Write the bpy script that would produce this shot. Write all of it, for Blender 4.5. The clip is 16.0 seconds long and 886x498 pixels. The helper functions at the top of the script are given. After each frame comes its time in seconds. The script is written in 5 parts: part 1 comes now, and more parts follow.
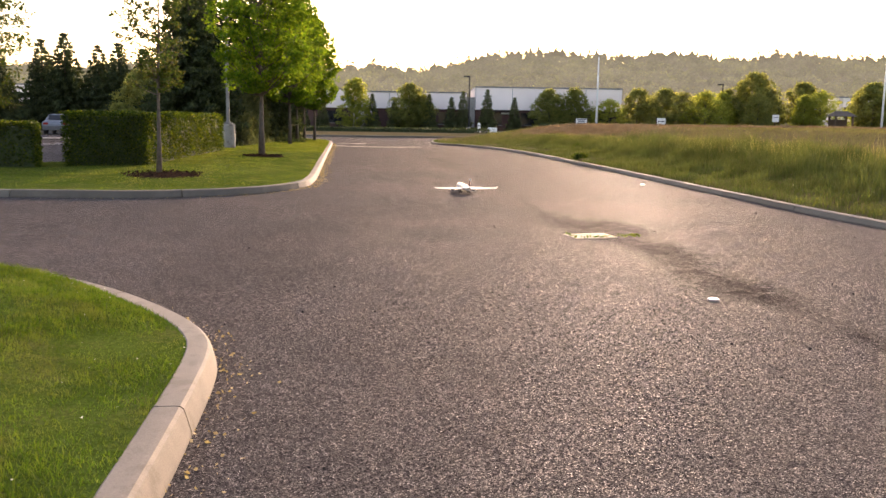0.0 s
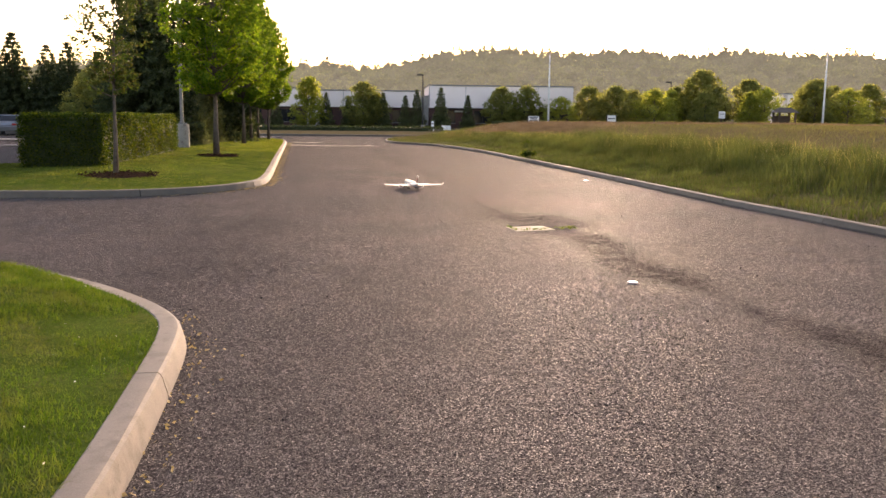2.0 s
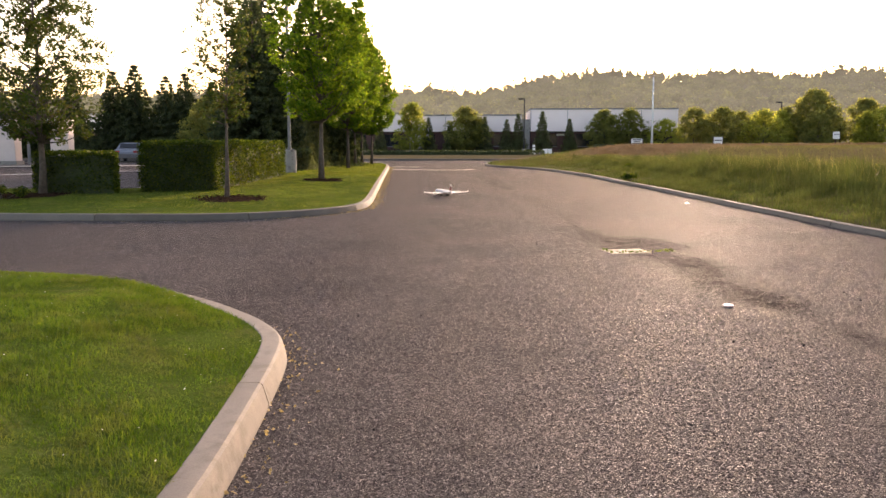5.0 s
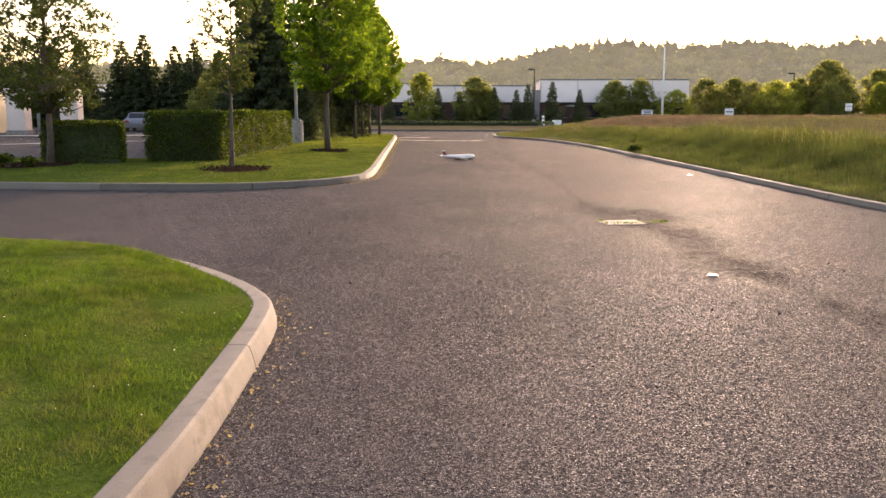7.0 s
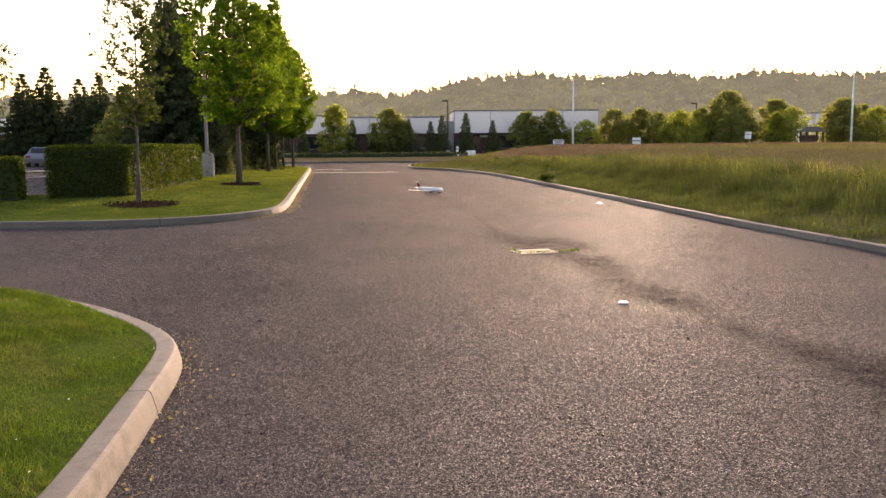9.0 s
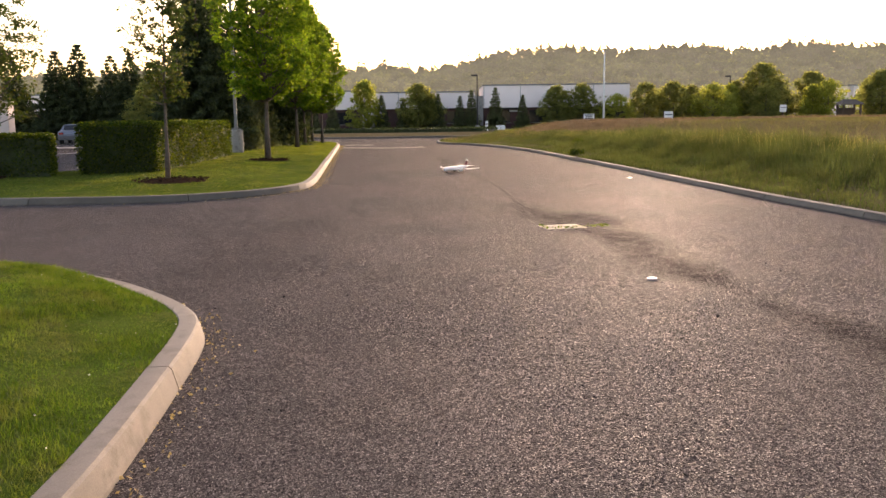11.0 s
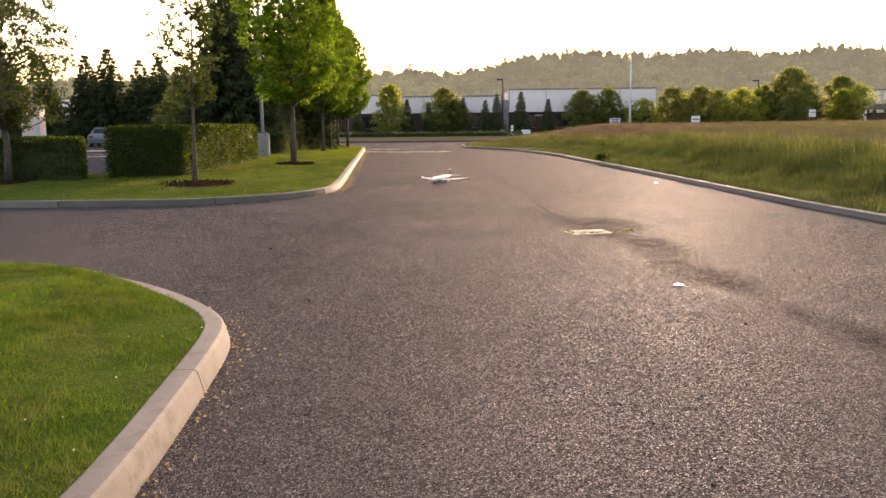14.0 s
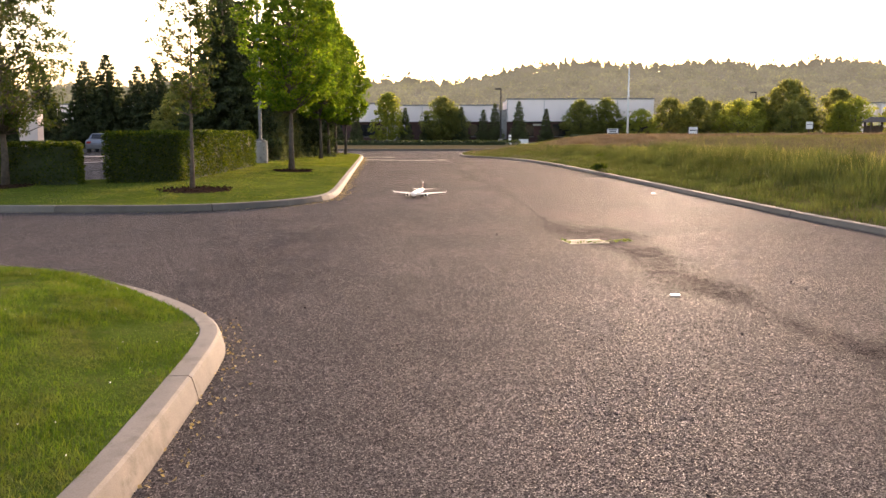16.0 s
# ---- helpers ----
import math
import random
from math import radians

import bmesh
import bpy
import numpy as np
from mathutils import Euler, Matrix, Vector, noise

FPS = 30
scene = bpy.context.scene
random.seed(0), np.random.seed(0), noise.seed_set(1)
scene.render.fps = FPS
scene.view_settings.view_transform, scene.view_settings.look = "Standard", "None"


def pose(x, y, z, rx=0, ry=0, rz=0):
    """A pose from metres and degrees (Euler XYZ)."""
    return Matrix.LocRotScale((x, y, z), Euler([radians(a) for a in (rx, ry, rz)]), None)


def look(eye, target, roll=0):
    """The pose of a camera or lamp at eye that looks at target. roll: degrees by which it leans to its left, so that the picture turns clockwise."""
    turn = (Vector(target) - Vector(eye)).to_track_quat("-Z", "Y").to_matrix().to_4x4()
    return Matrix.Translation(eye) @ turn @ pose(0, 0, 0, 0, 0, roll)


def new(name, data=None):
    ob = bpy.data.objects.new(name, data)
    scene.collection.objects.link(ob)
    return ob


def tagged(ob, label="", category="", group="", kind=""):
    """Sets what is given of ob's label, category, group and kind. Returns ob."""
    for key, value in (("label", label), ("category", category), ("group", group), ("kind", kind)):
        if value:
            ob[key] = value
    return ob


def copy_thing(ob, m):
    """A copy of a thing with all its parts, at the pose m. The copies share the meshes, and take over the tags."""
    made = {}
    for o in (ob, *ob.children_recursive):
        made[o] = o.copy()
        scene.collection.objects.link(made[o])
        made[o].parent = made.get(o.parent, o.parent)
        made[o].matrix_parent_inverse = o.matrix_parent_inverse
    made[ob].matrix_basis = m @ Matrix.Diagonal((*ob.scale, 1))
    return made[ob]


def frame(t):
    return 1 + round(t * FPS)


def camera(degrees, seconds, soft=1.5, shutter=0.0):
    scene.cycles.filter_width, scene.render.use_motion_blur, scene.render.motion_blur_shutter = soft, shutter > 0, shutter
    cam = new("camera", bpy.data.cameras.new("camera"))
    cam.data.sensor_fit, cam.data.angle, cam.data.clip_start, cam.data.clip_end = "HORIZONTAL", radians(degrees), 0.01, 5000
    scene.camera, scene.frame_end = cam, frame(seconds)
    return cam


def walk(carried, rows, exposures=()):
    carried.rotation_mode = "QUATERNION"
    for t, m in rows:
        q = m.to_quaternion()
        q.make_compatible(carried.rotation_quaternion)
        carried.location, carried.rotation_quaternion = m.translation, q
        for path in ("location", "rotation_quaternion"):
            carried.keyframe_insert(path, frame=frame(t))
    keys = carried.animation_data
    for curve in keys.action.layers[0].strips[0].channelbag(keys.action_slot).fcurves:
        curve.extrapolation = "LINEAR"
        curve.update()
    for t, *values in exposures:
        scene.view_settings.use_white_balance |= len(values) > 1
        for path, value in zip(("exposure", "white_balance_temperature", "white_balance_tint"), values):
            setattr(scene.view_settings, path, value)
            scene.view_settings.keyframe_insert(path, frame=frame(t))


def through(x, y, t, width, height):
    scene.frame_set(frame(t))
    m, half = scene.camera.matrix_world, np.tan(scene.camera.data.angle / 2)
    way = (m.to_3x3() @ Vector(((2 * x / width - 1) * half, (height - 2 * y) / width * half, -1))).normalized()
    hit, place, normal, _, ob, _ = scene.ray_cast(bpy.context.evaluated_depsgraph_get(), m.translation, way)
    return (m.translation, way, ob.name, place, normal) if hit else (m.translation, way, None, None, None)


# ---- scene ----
EXPOSURE, KELVIN, TINT = 1.58, 7500, 28
cam = camera(54, 16.0, soft=1.5)
PATH = [
    (0.0, look((-0.340, 0.928, 1.500), (-0.067, 20.703, -1.477), 0.86)),
    (0.5, look((-0.338, 0.932, 1.499), (-0.103, 20.708, -1.478), 0.85)),
    (1.0, look((-0.324, 0.918, 1.496), (0.390, 20.663, -1.608), 0.94)),
    (1.3, look((-0.290, 0.182, 1.549), (1.030, 19.922, -1.360), 0.84)),
    (1.5, look((-0.286, 0.178, 1.549), (1.143, 19.916, -1.347), 0.80)),
    (2.0, look((-0.252, 0.169, 1.549), (1.019, 19.899, -1.466), 0.56)),
    (2.5, look((-0.219, 0.152, 1.555), (1.041, 19.860, -1.608), 0.05)),
    (3.0, look((-0.203, 0.125, 1.561), (0.962, 19.900, -1.197), -0.64)),
    (3.5, look((-0.192, 0.097, 1.574), (0.429, 19.910, -1.081), -0.93)),
    (4.0, look((-0.177, 0.058, 1.563), (-0.098, 19.907, -0.891), -0.46)),
    (4.5, look((-0.180, 0.003, 1.552), (-0.789, 19.837, -0.942), -0.23)),
    (4.7, look((-0.185, -0.001, 1.552), (-1.040, 19.830, -0.904), -0.10)),
    (6.8, look((0.024, -0.202, 1.566), (-1.374, 19.502, -1.565), -0.03)),
    (7.0, look((0.023, -0.203, 1.564), (-1.264, 19.506, -1.583), 0.13)),
    (7.5, look((0.029, -0.195, 1.572), (-0.331, 19.593, -1.311), -0.07)),
    (8.0, look((0.035, -0.196, 1.579), (0.617, 19.632, -0.976), -0.17)),
    (10.3, look((0.120, -0.013, 1.567), (0.481, 19.835, -0.868), -1.18)),
    (10.5, look((0.122, -0.013, 1.565), (0.287, 19.807, -1.103), -0.97)),
    (11.0, look((0.119, -0.023, 1.561), (0.026, 19.750, -1.445), -0.73)),
    (11.5, look((0.120, -0.019, 1.569), (-0.153, 19.753, -1.431), -0.91)),
    (12.0, look((0.125, -0.028, 1.574), (-0.054, 19.800, -1.036), -0.62)),
    (12.5, look((0.123, -0.014, 1.561), (0.053, 19.841, -0.842), -0.27)),
    (13.0, look((0.117, -0.015, 1.562), (-0.252, 19.817, -0.997), -0.41)),
    (13.5, look((0.113, -0.019, 1.564), (-0.502, 19.787, -1.146), -0.59)),
    (14.0, look((0.115, -0.011, 1.567), (-0.540, 19.766, -1.340), -0.62)),
    (14.5, look((0.115, -0.009, 1.564), (-0.394, 19.774, -1.329), -0.50)),
    (15.0, look((0.120, -0.020, 1.562), (-0.332, 19.783, -1.206), -0.30)),
    (15.5, look((0.117, -0.015, 1.563), (-0.402, 19.792, -1.158), -0.17)),
    (16.0, look((0.117, -0.002, 1.560), (-0.469, 19.805, -1.151), -0.09)),
]
walk(cam, PATH, exposures=[(t, EXPOSURE + e, KELVIN, TINT) for t, e in ((0.0, 0.14), (1.0, 0.12), (1.5, 0.0), (4.0, -0.07), (4.5, -0.05), (7.0, 0.11), (8.0, -0.02), (10.5, -0.17), (12.0, -0.02), (13.0, -0.1), (14.5, 0.03), (16.0, 0.08))])

# ---- world and sun ----
SUN_AZ, SUN_EL = radians(13.8), radians(10.5)
world = bpy.data.worlds.new("sky")
scene.world = world
world.use_nodes = True
wn = world.node_tree
sky = wn.nodes.new("ShaderNodeTexSky")
sky.sky_type, sky.sun_disc = "NISHITA", False
sky.sun_elevation, sky.sun_rotation = SUN_EL, SUN_AZ
sky.air_density, sky.dust_density, sky.ozone_density = 1.0, 2.2, 1.0
wn.nodes["Background"].inputs["Strength"].default_value = 0.18
wn.links.new(sky.outputs[0], wn.nodes["Background"].inputs["Color"])
sun = new("sun", bpy.data.lights.new("sun", "SUN"))
sun.data.energy, sun.data.angle, sun.data.color = 1.8, radians(0.6), (1.0, 0.84, 0.66)
sun.matrix_world = look((20, 80, 20), (20 - 80 * math.sin(SUN_AZ), 80 - 80 * math.cos(SUN_AZ), 20 - 80 * math.tan(SUN_EL)))


# ---- materials ----
class Nodes:
    """A small builder of node materials."""

    def __init__(self, name):
        self.mat = bpy.data.materials.new(name)
        self.mat.use_nodes = True
        self.t = self.mat.node_tree
        self.bsdf = self.t.nodes["Principled BSDF"]
        self.coord = self.add("ShaderNodeTexCoord")

    def add(self, kind, **values):
        node = self.t.nodes.new(kind)
        for key, value in values.items():
            node.inputs[key].default_value = value
        return node

    def link(self, a, b):
        self.t.links.new(a, b)

    def noise(self, scale, detail=4, rough=0.6, vec=None):
        n = self.add("ShaderNodeTexNoise", Scale=scale, Detail=detail, Roughness=rough)
        self.link(vec or self.coord.outputs["Object"], n.inputs["Vector"])
        return n.outputs["Fac"]

    def ramp(self, fac, stops):
        r = self.add("ShaderNodeValToRGB")
        while len(r.color_ramp.elements) < len(stops):
            r.color_ramp.elements.new(0.5)
        for e, (p, c) in zip(r.color_ramp.elements, stops):
            e.position, e.color = p, (*c, 1) if len(c) == 3 else c
        self.link(fac, r.inputs["Fac"])
        return r.outputs["Color"]

    def mix(self, fac, a, b, mode="MIX"):
        m = self.add("ShaderNodeMix")
        m.data_type, m.blend_type = "RGBA", mode
        for sock, v in ((m.inputs[0], fac), (m.inputs[6], a), (m.inputs[7], b)):
            if isinstance(v, (int, float)):
                sock.default_value = v
            elif isinstance(v, tuple):
                sock.default_value = (*v, 1)
            else:
                self.link(v, sock)
        return m.outputs[2]

    def math(self, op, a, b=0.5, add=0.11):
        m = self.add("ShaderNodeMath")
        m.operation = op
        m.inputs[2].default_value = add
        for sock, v in ((m.inputs[0], a), (m.inputs[1], b)):
            if isinstance(v, (int, float)):
                sock.default_value = v
            else:
                self.link(v, sock)
        return m.outputs[0]

    def bump(self, height, strength, dist, normal=None):
        b = self.add("ShaderNodeBump", Strength=strength, Distance=dist)
        self.link(height, b.inputs["Height"])
        if normal:
            self.link(normal, b.inputs["Normal"])
        self.link(b.outputs[0], self.bsdf.inputs["Normal"])
        return b.outputs[0]

    def done(self, color=None, rough=None, metal=None, spec=None):
        for key, v in (("Base Color", color), ("Roughness", rough), ("Metallic", metal), ("Specular IOR Level", spec)):
            if v is None:
                continue
            if isinstance(v, (int, float)):
                self.bsdf.inputs[key].default_value = v
            elif isinstance(v, tuple):
                self.bsdf.inputs[key].default_value = (*v, 1)
            else:
                self.link(v, self.bsdf.inputs[key])
        return self.mat


def worn(name, c1, c2, scale=3.0, rough=0.6, metal=0.0, bump=0.15, fine=60.0, spec=0.5):
    """Two-tone surface: broad stains and fine grain with a little relief."""
    n = Nodes(name)
    broad, grain = n.noise(scale, 5), n.noise(fine, 3)
    col = n.mix(n.ramp(broad, [(0.35, (0, 0, 0)), (0.65, (1, 1, 1))]), c1, c2)
    col = n.mix(0.25, col, n.ramp(grain, [(0.3, (0.25, 0.25, 0.25)), (0.7, (0.8, 0.8, 0.8))]), "SOFT_LIGHT")
    n.bump(grain, bump, 0.01)
    return n.done(col, rough, metal, spec)


def asphalt():
    """Worn asphalt: chips of stone set at all tilts in a dark binder, clusters of coarser stone, broad stains."""
    n = Nodes("asphalt")
    p = n.coord.outputs["Object"]
    stain = n.add("ShaderNodeAttribute")
    stain.attribute_name = "stain"
    mottle = n.ramp(n.noise(4.5, 7, 0.75), [(0.36, (0.45, 0.45, 0.45)), (0.6, (1, 1, 1))])
    stained = n.math("MULTIPLY", stain.outputs["Fac"], mottle)
    vor = n.add("ShaderNodeTexVoronoi", Scale=180.0)
    n.link(p, vor.inputs["Vector"])
    coarse = n.add("ShaderNodeTexVoronoi", Scale=62.0)
    n.link(p, coarse.inputs["Vector"])
    chips = n.ramp(vor.outputs["Color"], [(0.22, (0.032, 0.029, 0.030)), (0.5, (0.068, 0.062, 0.062)), (0.78, (0.112, 0.102, 0.10)), (1.0, (0.34, 0.31, 0.29))])
    broad = n.noise(0.35, 6, 0.65)
    mid = n.noise(2.2, 5, 0.7)
    col = n.mix(n.ramp(broad, [(0.35, (0, 0, 0)), (0.7, (1, 1, 1))]), chips, n.mix(1.0, chips, (1.35, 1.28, 1.26), "MULTIPLY"))
    col = n.mix(n.math("MULTIPLY", n.ramp(mid, [(0.45, (0, 0, 0)), (0.75, (1, 1, 1))]), 0.3), col, n.mix(1.0, col, (0.7, 0.68, 0.68), "MULTIPLY"))
    col = n.mix(1.0, col, n.ramp(coarse.outputs["Color"], [(0.2, (0.7, 0.7, 0.7)), (0.55, (1, 1, 1)), (0.9, (1.5, 1.44, 1.38))]), "MULTIPLY")
    col = n.mix(stained, col, n.mix(1.0, col, (0.26, 0.25, 0.27), "MULTIPLY"))
    tilt = n.add("ShaderNodeVectorMath")
    tilt.operation = "CROSS_PRODUCT"
    n.link(vor.outputs["Color"], tilt.inputs[0])
    tilt.inputs[1].default_value = (0.34, 0.34, 0.34)
    lean = n.add("ShaderNodeVectorMath")
    lean.operation = "ADD"
    n.link(n.add("ShaderNodeNewGeometry").outputs["Normal"], lean.inputs[0])
    n.link(tilt.outputs[0], lean.inputs[1])
    unit = n.add("ShaderNodeVectorMath")
    unit.operation = "NORMALIZE"
    n.link(lean.outputs[0], unit.inputs[0])
    n.bump(vor.outputs["Distance"], 0.6, 0.010, unit.outputs[0])
    rough = n.ramp(vor.outputs["Color"], [(0.3, (1, 1, 1)), (0.75, (0.75, 0.75, 0.75)), (1.0, (0.36, 0.36, 0.36))])
    glint = n.ramp(vor.outputs["Color"], [(0.5, (0.0, 0.0, 0.0)), (0.70, (0.010, 0.010, 0.010)), (0.92, (0.21, 0.21, 0.21))])
    return n.done(col, rough, spec=n.math("MULTIPLY", n.math("MULTIPLY_ADD", stained, -0.85, 0.95), glint))


def concrete(name, c1=(0.195, 0.165, 0.137), c2=(0.105, 0.088, 0.073)):
    n = Nodes(name)
    broad, mid, grain = n.noise(1.3, 6, 0.7), n.noise(6, 5), n.noise(140, 3)
    rnd = n.add("ShaderNodeObjectInfo").outputs["Random"]
    col = n.mix(n.ramp(broad, [(0.35, (0, 0, 0)), (0.7, (1, 1, 1))]), c1, c2)
    col = n.mix(n.ramp(mid, [(0.53, (0, 0, 0)), (0.66, (0.85, 0.85, 0.85))]), col, (0.095, 0.076, 0.06))
    col = n.mix(n.math("MULTIPLY", rnd, 0.25), col, (0.3, 0.27, 0.23))
    col = n.mix(0.3, col, n.ramp(grain, [(0.3, (0.2, 0.2, 0.2)), (0.7, (0.85, 0.85, 0.85))]), "SOFT_LIGHT")
    n.bump(grain, 0.35, 0.004)
    return n.done(col, 0.8)


def leaf(name, c1, c2, c3, through=0.35, rough=0.55, haze_glow=None, patch=None, tint=(1.6, 1.7, 0.9), clump=0.0):
    """Foliage: each leaf its own green, with light coming through; can also emit, to stand in for distance haze."""
    n = Nodes(name)
    geo = n.add("ShaderNodeNewGeometry")
    col = n.ramp(geo.outputs["Random Per Island"], [(0.0, c1), (0.5, c2), (1.0, c3)])
    broad = n.ramp(n.noise(1.1, 4), [(0.38, (0, 0, 0)), (0.66, (0.8, 0.8, 0.8))])
    col = n.mix(broad, col, n.mix(1.0, col, (0.62, 0.56, 0.5), "MULTIPLY"))
    if clump:
        col = n.mix(n.ramp(n.noise(clump, 4, 0.65), [(0.40, (0.85, 0.85, 0.85)), (0.58, (0, 0, 0))]), col, n.mix(1.0, col, (0.5, 0.56, 0.52), "MULTIPLY"))
    if patch:
        col = n.mix(n.ramp(n.noise(2.6, 5, 0.7), [(0.48, (0, 0, 0)), (0.72, (0.7, 0.7, 0.7))]), col, patch)
    n.done(col, rough, spec=0.1)
    if haze_glow:
        # Distance haze put in as emission, uneven from mass to mass.
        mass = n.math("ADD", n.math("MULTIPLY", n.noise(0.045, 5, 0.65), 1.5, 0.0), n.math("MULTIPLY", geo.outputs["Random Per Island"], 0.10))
        lo, hi = tuple(g * 0.72 for g in haze_glow), tuple(g * 1.12 for g in haze_glow)
        n.link(n.ramp(mass, [(0.5, lo), (0.85, haze_glow), (1.0, hi)]), n.bsdf.inputs["Emission Color"])
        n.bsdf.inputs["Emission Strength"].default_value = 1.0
    tr = n.add("ShaderNodeBsdfTranslucent")
    n.link(n.mix(1.0, col, tint, "MULTIPLY"), tr.inputs["Color"])
    ms = n.add("ShaderNodeMixShader", Fac=through)
    n.link(n.bsdf.outputs[0], ms.inputs[1])
    n.link(tr.outputs[0], ms.inputs[2])
    n.link(ms.outputs[0], n.t.nodes["Material Output"].inputs["Surface"])
    return n.mat


def soil_grass(name, a, b, c):
    n = Nodes(name)
    big, mid, fine = n.noise(0.25, 4), n.noise(2.5, 5, 0.7), n.noise(45, 4)
    col = n.mix(n.ramp(big, [(0.38, (0, 0, 0)), (0.62, (1, 1, 1))]), a, b)
    col = n.mix(n.ramp(mid, [(0.5, (0, 0, 0)), (0.75, (1, 1, 1))]), col, c)
    col = n.mix(0.5, col, n.ramp(fine, [(0.3, (0.1, 0.1, 0.1)), (0.7, (0.9, 0.9, 0.9))]), "SOFT_LIGHT")
    n.bump(fine, 0.25, 0.01)
    return n.done(col, 1.0, spec=0.0)


